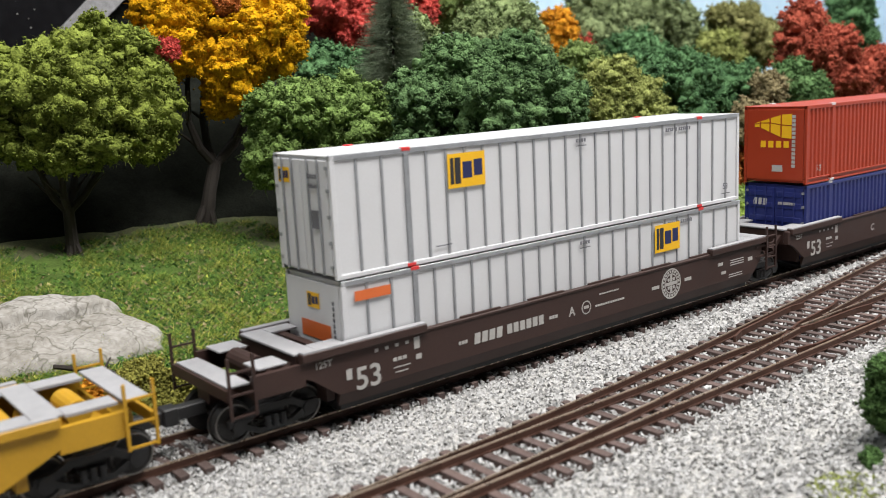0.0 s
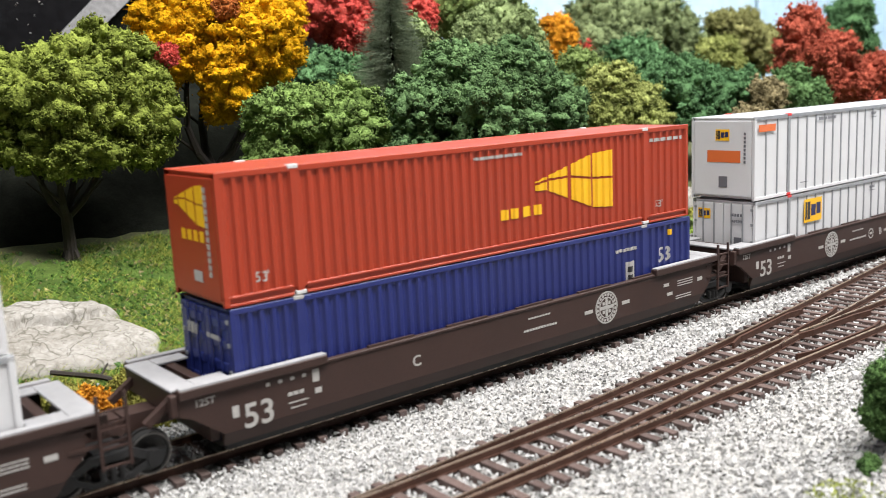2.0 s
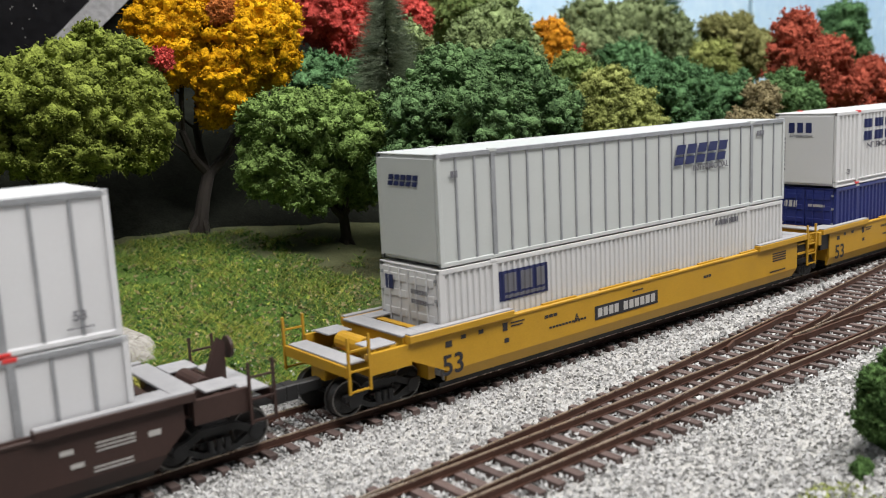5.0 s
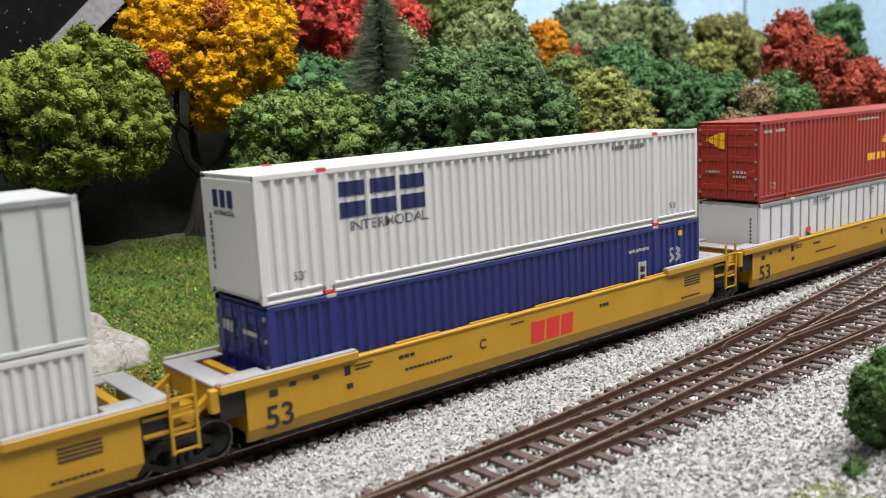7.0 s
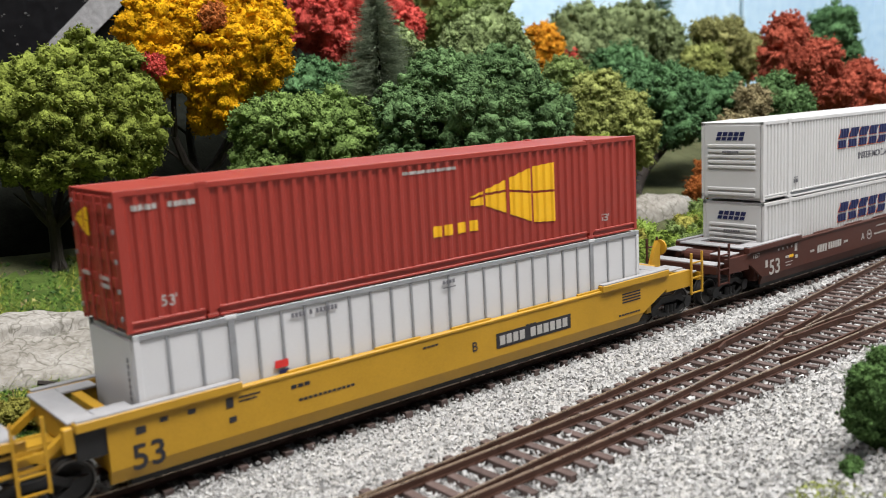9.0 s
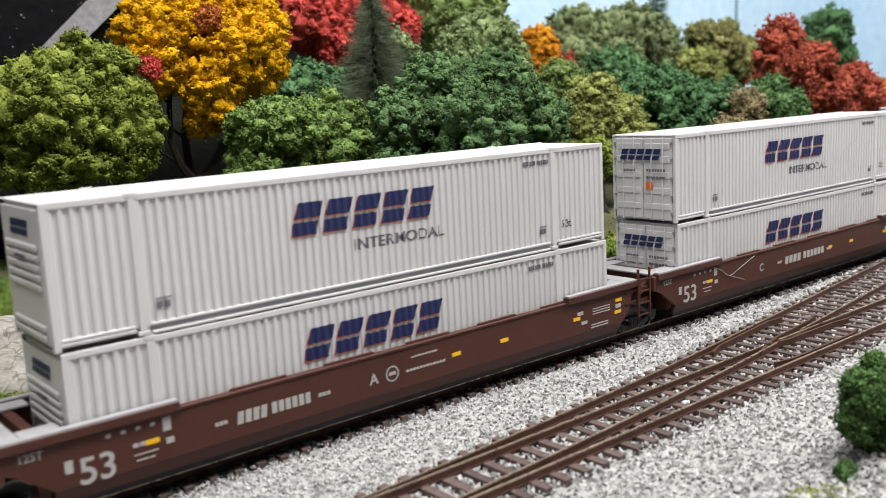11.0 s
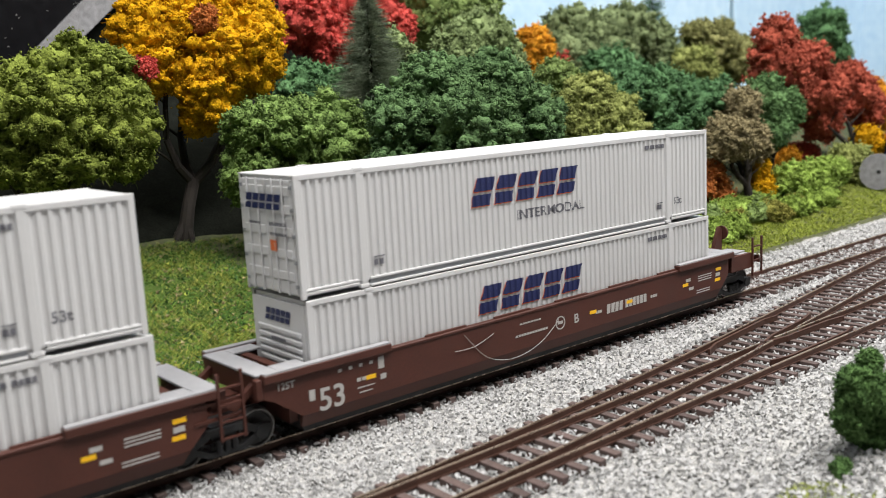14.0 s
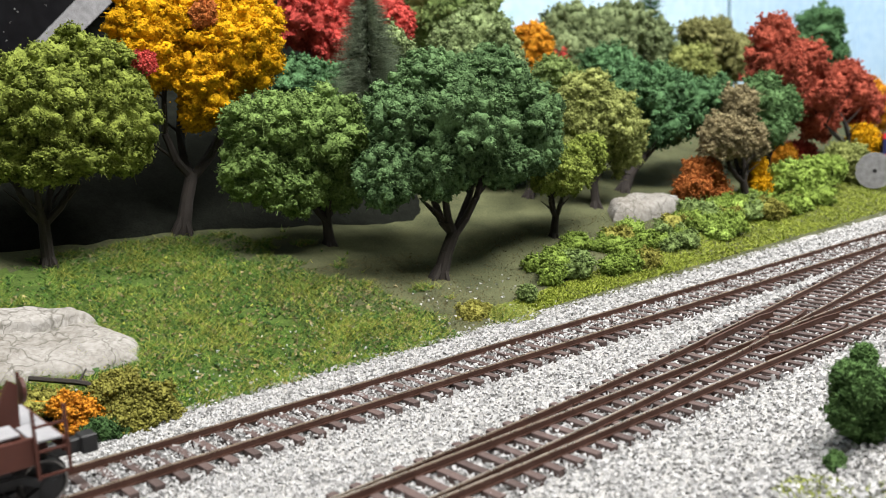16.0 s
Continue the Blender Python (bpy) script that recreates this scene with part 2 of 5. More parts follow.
TETRA_V = np.array([(1, 1, 1), (1, -1, -1), (-1, 1, -1), (-1, -1, 1)], float) * 0.75
TETRA_F = np.array([(0, 1, 2), (0, 3, 1), (0, 2, 3), (1, 3, 2)])


def flakes(centres, sizes, rng, jag=0.6):
    """Foam crumbs: one jagged tetrahedron a centre."""
    n = len(centres)
    v = TETRA_V[None] * (1 + rng.uniform(-jag, jag, (n, 4, 3))) * sizes[:, None, None]
    a = rng.uniform(0, math.tau, n)
    c, s = np.cos(a)[:, None], np.sin(a)[:, None]
    v = np.stack([v[..., 0] * c - v[..., 1] * s, v[..., 0] * s + v[..., 1] * c, v[..., 2]], -1)
    v = v[:, :, rng.permutation(3)] + centres[:, None]
    f = TETRA_F[None] + 4 * np.arange(n)[:, None, None]
    return v.reshape(-1, 3), f.reshape(-1, 3)


# ---- the ground ----
def hill(x, y):
    """Height of the ground in millimetres."""
    flat = min(1.0, max(0.0, (x - 700.0) / 200.0))
    rise = min(max(0.0, y - 38.0), 700.0 - 610.0 * flat)
    z = -4.0 + 0.24 * rise
    z += min(1.0, rise / 40.0) * (3.0 * noise.noise((x / 60.0, y / 60.0, 0.3)) + 1.0 * noise.noise((x / 15.0, y / 15.0, 0.7)))
    if y < -100:
        z += -0.6 * min(1.0, (-100 - y) / 40.0) * (1 + noise.noise((x / 30.0, y / 30.0, 2.0)))
    return z


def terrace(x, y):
    """Height of the tunnel hill, blackened for shade behind the front trees, in millimetres."""
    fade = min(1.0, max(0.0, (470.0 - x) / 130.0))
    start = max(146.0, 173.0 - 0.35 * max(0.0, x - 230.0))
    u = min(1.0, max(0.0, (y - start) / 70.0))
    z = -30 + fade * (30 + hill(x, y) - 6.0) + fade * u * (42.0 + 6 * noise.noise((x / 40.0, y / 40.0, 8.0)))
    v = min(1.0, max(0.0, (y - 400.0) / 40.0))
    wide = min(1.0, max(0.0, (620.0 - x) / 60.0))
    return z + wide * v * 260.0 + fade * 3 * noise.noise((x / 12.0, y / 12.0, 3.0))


def ground():
    xs = np.concatenate([np.arange(-900, -100, 40), np.arange(-100, 900, 8), np.arange(900, 2401, 40)])
    ys = np.concatenate([np.arange(-900, -180, 40), np.arange(-180, 300, 6), np.arange(300, 701, 20)])
    v = np.array([(x, y, hill(x, y)) for y in ys for x in xs]) * MM
    nx = len(xs)
    i = (np.arange(len(ys) - 1)[:, None] * nx + np.arange(nx - 1)[None]).ravel()
    f = np.concatenate([np.stack([i, i + 1, i + nx + 1], 1), np.stack([i, i + nx + 1, i + nx], 1)])
    me = from_arrays("ground", v, f, BED, True)
    me.materials.append(SOIL)
    me.materials.append(TURF)
    cy = v[f].mean(1)[:, 1] * 1000
    cx = v[f].mean(1)[:, 0] * 1000
    edge = np.array([36 + 4 * noise.noise((x / 25.0, 0, 0)) + max(0, (x - 420) * 0.03) for x in cx])
    me.polygons.foreach_set("material_index", np.where(cy <= edge, 0, np.where((cx < 262 - (cy - 36) * 0.3) & (cy < 165), 2, 1)).astype(np.int32))
    tagged(new("ground", me), "model railway ground of pale ballast and mossy soil", "ground", kind="structure")


ground()


def ballast():
    rng = np.random.default_rng(3)
    n = 118000
    x = 60 + 680 * rng.random(n) ** 1.7
    y = rng.uniform(-150, 40, n) + np.maximum(0, x - 420) * 0.03 * rng.random(n)
    keep = (y > -40 - (x - 60) * 1.0) & (y > -150)
    x, y = x[keep], y[keep]
    z = np.full(len(x), -3.8) + rng.uniform(-0.25, 0.4, len(x))
    size = rng.uniform(0.28, 0.62, len(x)) * (1 + 0.8 * (x - 60) / 640)
    z = np.where(abs(y) < 14.8, -3.0 + rng.uniform(-0.9, 0.3, len(x)), z)
    z = np.where((y > -7.5) & (y < 16), -2.6 + rng.uniform(-0.7, 0.6, len(x)), z)
    z = np.where((y > -80) & (y < -48 + np.maximum(0, x - 190) * 0.12), -3.0 + rng.uniform(-0.8, 0.35, len(x)), z)
    v, f = flakes(np.stack([x, y, z], 1) * MM, size * MM * 0.95, rng, 0.45)
    tagged(new("ballast", from_arrays("ballast", v, f, BALLAST)), "loose grey, white and black ballast stones beside the rails", "ballast", kind="stuff")


ballast()


def rail_mesh(name, pts, material, half, z0, z1):
    """A bar along a line of plan points."""
    bm = bmesh.new()
    rows = []
    for i, p in enumerate(pts):
        a, b = pts[max(0, i - 1)], pts[min(len(pts) - 1, i + 1)]
        d = Vector((b[0] - a[0], b[1] - a[1])).normalized()
        nx, ny = -d.y * half, d.x * half
        rows.append([bm.verts.new(q) for q in ((p[0] + nx, p[1] + ny, z0), (p[0] - nx, p[1] - ny, z0), (p[0] - nx, p[1] - ny, z1), (p[0] + nx, p[1] + ny, z1))])
    for r, s in zip(rows, rows[1:]):
        for k in range(4):
            bm.faces.new((r[k], s[k], s[(k + 1) % 4], r[(k + 1) % 4]))
    bm.faces.new(rows[0])
    bm.faces.new(rows[-1][::-1])
    return bm


def rail(parent, pts):
    r = part("rail", rail_mesh("rail", pts, RAIL, 0.30, -2.0, -0.35), RAIL, parent)
    part("rail_foot", rail_mesh("rail_foot", pts, RAIL, 0.66, -2.3, -1.85), RAIL, r)
    part("rail_head", rail_mesh("rail_head", pts, RAILTOP, 0.27, -0.4, 0.0), RAILTOP, r, "worn shiny rail head")


def diverging(x):
    """Plan line of the outer rail of the turnout's curved route."""
    x0, xf = 74.0, 335.0
    k = 16.3 / (xf - x0) ** 2
    if x < x0:
        return -56.4
    if x < xf:
        return -56.4 + k * (x - x0) ** 2
    return -56.4 + 16.3 + 2 * k * (xf - x0) * (x - xf)


tie_rng = random.Random(5)
tie_bm = bmesh.new()
box(tie_bm, -1.3, 1.3, -14.5, 14.5, -4.4, -2.1)
TIE_MESH = mesh_of(tie_bm, "tie", TIE, 0.12)


def tie(parent, x, y, turn=0.0, stretch=1.0):
    ob = new("tie", TIE_MESH)
    ob.parent = parent
    ob.matrix_basis = pose(x * MM, y * MM, tie_rng.uniform(-0.1, 0.1) * MM, 0, 0, turn + tie_rng.uniform(-1.2, 1.2)) @ Matrix.Diagonal((1, stretch, 1, 1))


def main_track():
    t = tagged(new("railway_track"), "straight railway track with rust-brown rails on brown ties", "track", kind="structure")
    for y in (-8.75, 8.75):
        rail(t, [(x, y) for x in range(-500, 1501, 100)])
    x = -380.0
    while x < 1240:
        tie(t, x, 0)
        x += 6.7
    return t


def turnout():
    t = tagged(new("railway_turnout"), "railway turnout with rust-brown rails and a frog on long ties", "track", kind="structure")
    rail(t, [(x, -56.4) for x in range(-500, 321, 41)])
    rail(t, [(x, -56.4) for x in range(348, 1500, 64)])
    rail(t, [(x, -73.1) for x in range(-500, 1501, 100)])
    rail(t, [(x, diverging(x)) for x in range(96, 640, 8)])
    rail(t, [(x, diverging(x) - 16.7) for x in range(110, 330, 8)])
    rail(t, [(x, diverging(x) - 16.7) for x in range(346, 720, 8)])
    # frog, its wings and the guard rails
    boxes("frog", RAILTOP, t, (330, 348, -56.8, -55.9, -2.0, -0.05))
    part("wing_rail", rail_mesh("wing_rail", [(320, -56.4), (334, -58.6), (362, -58.9), (372, -60.2)], RAIL, 0.45, -2.2, -0.1), RAIL, t)
    part("wing_rail", rail_mesh("wing_rail", [(312, diverging(312) - 16.7), (332, -54.0), (360, -50.9), (370, -48.2)], RAIL, 0.45, -2.2, -0.1), RAIL, t)
    part("guard_rail", rail_mesh("guard_rail", [(305, -69.4), (313, -71.2), (352, -71.2), (360, -69.4)], RAIL, 0.45, -2.2, -0.1), RAIL, t)
    part("guard_rail", rail_mesh("guard_rail", [(x, diverging(x) - d) for x, d in ((303, 3.8), (311, 2.0), (350, 2.0), (358, 3.8))], RAIL, 0.45, -2.2, -0.1), RAIL, t)
    x = -380.0
    while x < 1000:
        d = diverging(x) + 56.4 if x < 640 else 0
        if d < 42:
            tie(t, x, -64.7 + d / 2, 0, 1 + d / 29.0)
        else:
            tie(t, x, -64.7)
            tie(t, x, -64.7 + d, 7)
        x += 6.7
    return t


# ---- backdrop and room ----
def setting():
    # sky board
    m = mat("painted_sky_blue", (0.46, 0.66, 0.86), 0.9, vary=0.10, scale=3.0, fine=60, bump=0.05, tint=(0.60, 0.75, 0.87), spec=0.1)
    boxes("backdrop", m, None, (-900, 1900, 660, 670, -100, 700), (1900, 1910, -900, 670, -100, 700))
    tagged(bpy.data.objects["backdrop"], "pale blue painted sky board with faint clouds", "backdrop", kind="structure")
    wall = mat("room_wall_paint", (0.42, 0.42, 0.41), 0.9, vary=0.08, scale=5, fine=80, bump=0.05)
    for name, d in (("wall_south", (-2000, 3000, -2600, -2500, -900, 1600)), ("wall_west", (-2100, -2000, -2600, 900, -900, 1600)), ("wall_east", (3000, 3100, -2600, 900, -900, 1600)), ("wall_north", (-2000, 3000, 800, 900, -900, 1600))):
        tagged(boxes(name, wall, None, d), "plain light room wall", "wall", kind="structure")
    tagged(boxes("ceiling", wall, None, (-2100, 3100, -2600, 900, 1600, 1700)), "plain white room ceiling", "ceiling", kind="structure")
    tagged(boxes("floor", wall, None, (-2100, 3100, -2600, 900, -1000, -900)), "grey room floor", "floor", kind="structure")


setting()


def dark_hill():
    h = thing("tunnel_hill", "black tunnel hill with tree shade in its colour, grey edge", "hill")
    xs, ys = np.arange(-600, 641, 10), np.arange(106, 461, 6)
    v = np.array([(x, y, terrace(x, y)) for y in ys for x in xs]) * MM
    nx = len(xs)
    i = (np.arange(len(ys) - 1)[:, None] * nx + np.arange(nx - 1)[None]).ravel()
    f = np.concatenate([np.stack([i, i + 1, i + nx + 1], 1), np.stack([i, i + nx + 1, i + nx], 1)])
    # The terrace part is soil, coloured dark to stand for shade under the crowns.
    face = new("face", from_arrays("face", v, f, SHADEHILL, True))
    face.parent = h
    bm = bmesh.new()
    prism(bm, [(-300, 95), (192, 95), (304, 199), (304, 320), (-300, 320)], 396, 420)
    part("glossy_panel", bm, BLACKGLOSS, h, "glossy black painted panel")
    rng = np.random.default_rng(21)
    c = np.stack([rng.uniform(150, 320, 160), np.full(160, 395.6), rng.uniform(100, 230, 160)], 1)
    v, f = flakes(c[c[:, 0] - 192 < (c[:, 2] - 95) * 1.05] * MM, np.full(int((c[:, 0] - 192 < (c[:, 2] - 95) * 1.05).sum()), 0.0004), rng)
    dust = tagged(new("dust_specks", from_arrays("dust_specks", v, f, LWHT)), "white dust specks", kind="stuff")
    dust.parent = h
    bm = bmesh.new()
    prism(bm, [(196, 100), (216, 100), (320, 192), (302, 199)], 392, 412)
    part("edge_strip", bm, GREYEDGE, h, "rough grey plaster edge")


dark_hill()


# ---- markings ----
def letters(text, size, shear=0.0):
    c = bpy.data.curves.new("lettering", "FONT")
    c.body, c.size, c.extrude, c.shear, c.offset = text, size, 0.03, shear, 0.014
    c.align_x, c.align_y = "CENTER", "CENTER"
    ob = new("lettering", c)
    me = bpy.data.meshes.new_from_object(ob.evaluated_get(bpy.context.evaluated_depsgraph_get()))
    bpy.data.objects.remove(ob)
    return me


LETTER_CACHE = {}


FLUTES = {}      # for each corrugated box, the plan line of its near side


def drape(bm, parent):
    """Cuts a marking at the folds of its box's corrugated side and lays it into them."""
    xs, ds = FLUTES[parent.name]
    lo, hi = min(v.co.x for v in bm.verts), max(v.co.x for v in bm.verts)
    for x in xs:
        if lo < x < hi:
            bmesh.ops.bisect_plane(bm, geom=bm.verts[:] + bm.edges[:] + bm.faces[:], plane_co=(x, 0, 0), plane_no=(1, 0, 0))
    for v in bm.verts:
        v.co.y += float(np.interp(v.co.x, xs, ds))


def lettering(parent, text, x, z, size, material, y=-14.95, wide=1.0, end=False):
    key = (text, material.name)
    if key not in LETTER_CACHE:
        LETTER_CACHE[key] = letters(text, 1.0)
        LETTER_CACHE[key].materials.clear()
        LETTER_CACHE[key].materials.append(material)
    if not end and parent.name in FLUTES:
        bm = bmesh.new()
        bm.from_mesh(LETTER_CACHE[key])
        bm.transform(pose(x, -14.82, z, 90, 0, 0) @ Matrix.Diagonal((size * wide, size, 1, 1)))
        drape(bm, parent)
        return part("lettering", bm, material, parent)
    ob = new("lettering", LETTER_CACHE[key])
    ob.parent = parent
    s = size * MM
    turn = pose(y * MM, -x * MM, z * MM, 90, 0, -90) if end else pose(x * MM, y * MM, z * MM, 90, 0, 0)
    ob.matrix_basis = turn @ Matrix.Diagonal((s * wide, s, MM, 1))
    return ob


def panel(parent, name, polys, material, y=-15.0, end=False, thick=0.06):
    """Flat painted shapes on the near side (or the left end) of a thing."""
    groups = [[p] for p in polys] if len(polys) <= 6 else [polys]
    for group in groups:
        bm = bmesh.new()
        for pts in group:
            if end:
                prism(bm, [(-u, w) for u, w in pts], y - thick, y + 0.02, "x")
            else:
                prism(bm, pts, y - thick, y + 0.02)
        if not end and parent.name in FLUTES:
            drape(bm, parent)
        ob = part(name, bm, material, parent)
        if len(group) > 1:
            tagged(ob, kind="stuff")


def rect(x0, x1, z0, z1, shear=0.0):
    return [(x0, z0), (x1, z0), (x1 + shear * (z1 - z0), z1), (x0 + shear * (z1 - z0), z1)]


def bar_row(x0, x1, z0, z1, n, gap=0.3, shear=0.0):
    w = (x1 - x0) / n
    return [rect(x0 + i * w, x0 + i * w + w * (1 - gap), z0, z1, shear) for i in range(n)]


# ---- containers ----
def flute_line(x0, x1, depth, pitch):
    n = max(1, round((x1 - x0) / pitch))
    p = (x1 - x0) / n
    line = []
    for i in range(n):
        a = x0 + i * p
        line += [(a, 0), (a + 0.30 * p, 0), (a + 0.48 * p, depth), (a + 0.82 * p, depth)]
    return line + [(x1, 0)]


def corrugated(bm, line, z0, z1, y, side=-1):
    lo = [bm.verts.new((x, side * (y - d), z0)) for x, d in line]
    hi = [bm.verts.new((x, side * (y - d), z1)) for x, d in line]
    for i in range(len(line) - 1):
        bm.faces.new((lo[i], lo[i + 1], hi[i + 1], hi[i]))


def container(style, paint, label, post=(22.0, 160.0), tags=None):
    """A 53 ft box, its lower left end at the origin; style: ribbed, corrugated or fine."""
    H = 33.3
    c = thing("shipping_container", label, "container", "containers on the train")
    boxes("core", paint, c, (0.6, L - 0.6, -13.9, 13.9, 0.6, H - 0.5))
    boxes("roof", paint, c, (0.3, L - 0.3, -14.5, 14.5, H - 0.55, H - 0.15), bevel=0.1)
    for y0, y1 in ((-14.9, -13.6), (13.6, 14.9)):
        boxes("top_rail", ALU if style == "ribbed" else paint, c, (0, L, y0, y1, H - 1.5, H), bevel=0.12)
        if style == "ribbed":
            boxes("bottom_rail", paint, c, (0, L, y0, y1, 0, 1.3), bevel=0.12)
        else:
            low = 1.1 if style == "fine" else 0.0
            i0, i1 = sorted((math.copysign(13.6, y0), math.copysign(14.35, y0)))
            boxes("bottom_rail", paint, c, (0, post[0] - 2, y0, y1, 2.0, 2.7), (post[0] + 2, post[1] - 2, y0, y1, 2.0, 2.7), (post[1] + 2, L, y0, y1, 2.0, 2.7), bevel=0.12)
            boxes("bottom_web", ALU if style == "fine" else paint, c, (0.2, post[0] - 2, i0, i1, low + 0.5, 2.1), (post[0] + 2, post[1] - 2, i0, i1, 0.5, 2.1), (post[1] + 2, L - 0.2, i0, i1, low + 0.5, 2.1))
            boxes("bottom_flange", paint, c, (0, post[0] - 2, y0, y1, low, low + 0.65), (post[0] + 2, post[1] - 2, y0, y1, 0, 0.65), (post[1] + 2, L, y0, y1, low, low + 0.65), bevel=0.1)
        for x in (0, L - 1.5):
            boxes("corner_post", paint, c, (x, x + 1.5, y0, y1, 0, H - 0.1), bevel=0.12)
        for x in post:
            boxes("lifting_post", ALU if style == "ribbed" else paint, c, (x - 0.9, x + 0.9, y0 - 0.05, y1 + 0.05, 0, H + 0.1), bevel=0.1)
            boxes("corner_casting", tags or paint, c, (x - 1.5, x + 1.5, y0 - 0.12, y1 + 0.12, H - 0.8, H + 0.25), bevel=0.1)
            boxes("corner_casting", tags or paint, c, (x - 1.5, x + 1.5, y0 - 0.12, y1 + 0.12, 0, 1.0), bevel=0.1)
    for side in (-1, 1):
        bm = bmesh.new()
        if style == "ribbed":
            y0, y1 = sorted((side * 13.9, side * 14.45))
            box(bm, 1.5, L - 1.5, y0, y1, 1.3, H - 1.5)
            part("side_wall", bm, paint, c)
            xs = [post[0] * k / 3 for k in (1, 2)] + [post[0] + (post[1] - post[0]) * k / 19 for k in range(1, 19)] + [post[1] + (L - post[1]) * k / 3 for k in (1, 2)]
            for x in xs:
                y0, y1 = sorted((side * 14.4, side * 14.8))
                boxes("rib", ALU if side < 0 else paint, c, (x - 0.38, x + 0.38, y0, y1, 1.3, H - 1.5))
        else:
            pitch = 2.45 if style == "fine" else 3.4
            folds = []
            for a, b in ((1.5, post[0] - 0.9), (post[0] + 0.9, post[1] - 0.9), (post[1] + 0.9, L - 1.5)):
                line = flute_line(a, b, 0.45 if style == "fine" else 0.62, pitch)
                corrugated(bm, line, 2.0, H - 1.2, 14.75, side)
                if side < 0:
                    folds += line
            part("side_wall", bm, paint, c)
            if side < 0:
                FLUTES[c.name] = ([x for x, _ in folds], [d for _, d in folds])
    return c


def doors(c, paint, ribs=True):
    """Doors at the left end of a box, with lock rods and hinges."""
    for y0, y1 in ((-13.3, -0.2), (0.2, 13.3)):
        d = boxes("door", paint, c, (-0.15, 0.65, y0, y1, 1.2, 31.9), bevel=0.15)
        for k in (0.3, 0.7):
            y = y0 + (y1 - y0) * k
            bm = bmesh.new()
            tube(bm, (-0.6, y, 0.8), (-0.6, y, 32.3), 0.30, n=8)
            part("lock_rod", bm, paint if paint is not WHITE else ALU, d)
        if ribs:
            for z in (6, 12, 18, 24, 29):
                boxes("door_panel", paint, d, (-0.45, 0.0, y0 + 1.0, y1 - 1.0, z - 1.3, z + 1.3), bevel=0.25)
        for z in (3.5, 10, 17, 24, 30):
            yy = y0 if y0 < -1 else y1
            boxes("hinge", ALU, d, (-0.5, 0.3, yy - 0.5, yy + 0.5, z - 0.5, z + 0.5))
    return c


def plain_end(c, paint):
    boxes("end_wall", paint, c, (-0.1, 0.65, -13.4, 13.4, 1.6, 31.8), bevel=0.1)


def emp_badge(c, x, z, s=1.0, end=False):
    y = -0.25 if end else -15.0
    w, h = 14.3 * s, 10.0 * s
    panel(c, "badge", [rect(x, x + w, z - h, z)], LYEL, y, end)
    panel(c, "badge_mark", [rect(x + 0.9 * s, x + 2.2 * s, z - 8.8 * s, z - 1.2 * s), rect(x + 2.6 * s, x + 4.8 * s, z - 8.8 * s, z - 1.2 * s)], LBLK, y - 0.06, end)
    panel(c, "badge_mark", [rect(x + 5.6 * s, x + 9.2 * s, z - 7.4 * s, z - 2.6 * s), rect(x + 9.9 * s, x + 13.2 * s, z - 7.0 * s, z - 2.2 * s)], NAVY, y - 0.06, end)


def emp_box(label, badge_x, orange_x=None, end_kind="door", tags=None, number_x=None, post=(25.0, 160.0)):
    c = container("ribbed", WHITE, label, post, tags)
    if end_kind == "door":
        doors(c, WHITE, False)
        emp_badge(c, -12.0, 29.5, 0.42, True)
        panel(c, "marking", bar_row(4.5, 9.5, 27.0, 28.2, 4) + bar_row(4.5, 9.5, 24.5, 25.6, 5), LGRY, -0.75, True)
        panel(c, "placard", [rect(5.5, 9.0, 13.5, 18.5)], LGRY, -0.75, True)
    elif end_kind == "plain":
        plain_end(c, WHITE)
        panel(c, "marking", [rect(10.0, 10.9, 15 + k * 1.6, 16.1 + k * 1.6) for k in range(8)], LGRY, -0.2, True)
    else:
        plain_end(c, WHITE)
        emp_badge(c, -3.0, 28.5, 0.45, True)
        panel(c, "orange_stripe", [rect(-7.0, 8.5, 15.2, 20.0)], LORG, -0.2, True)
        panel(c, "marking", [rect(10.0, 10.9, 15 + k * 1.6, 16.1 + k * 1.6) for k in range(8)], LGRY, -0.2, True)
        panel(c, "placard", [rect(-1.5, 2.5, 5.0, 9.5)], LGRY, -0.2, True)
    if badge_x is not None:
        emp_badge(c, badge_x, 30.2)
    else:
        panel(c, "marking", [rect(36, 40, 17.0, 19.0)], LRED, -14.95)
        panel(c, "marking", [rect(37, 40, 14.0, 16.4)], NAVY, -14.95)
    if orange_x is not None:
        panel(c, "orange_stripe", [rect(orange_x, orange_x + 12.0, 27.2, 30.0)], LORG, -15.0)
    n = number_x or 140.0
    panel(c, "marking", bar_row(n, n + 4.5, 29.3, 30.6, 4) + [rect(n + 5.5, n + 6.3, 29.3, 30.6)] + bar_row(n + 7.5, n + 14.5, 29.3, 30.6, 6), LGRY, -14.95)
    panel(c, "marking", bar_row(93.5, 98.5, 29.3, 30.4, 4) + [rect(93.5, 98.5, 28.0, 28.3)], LGRY, -14.95)
    lettering(c, "53", L - 9.0, 6.0, 3.2, LGRY, -14.9)
    panel(c, "marking", [rect(34, 40, 4.0, 4.3), rect(L - 12, L - 6, 3.2, 3.5)], LGRY, -14.9)
    return c


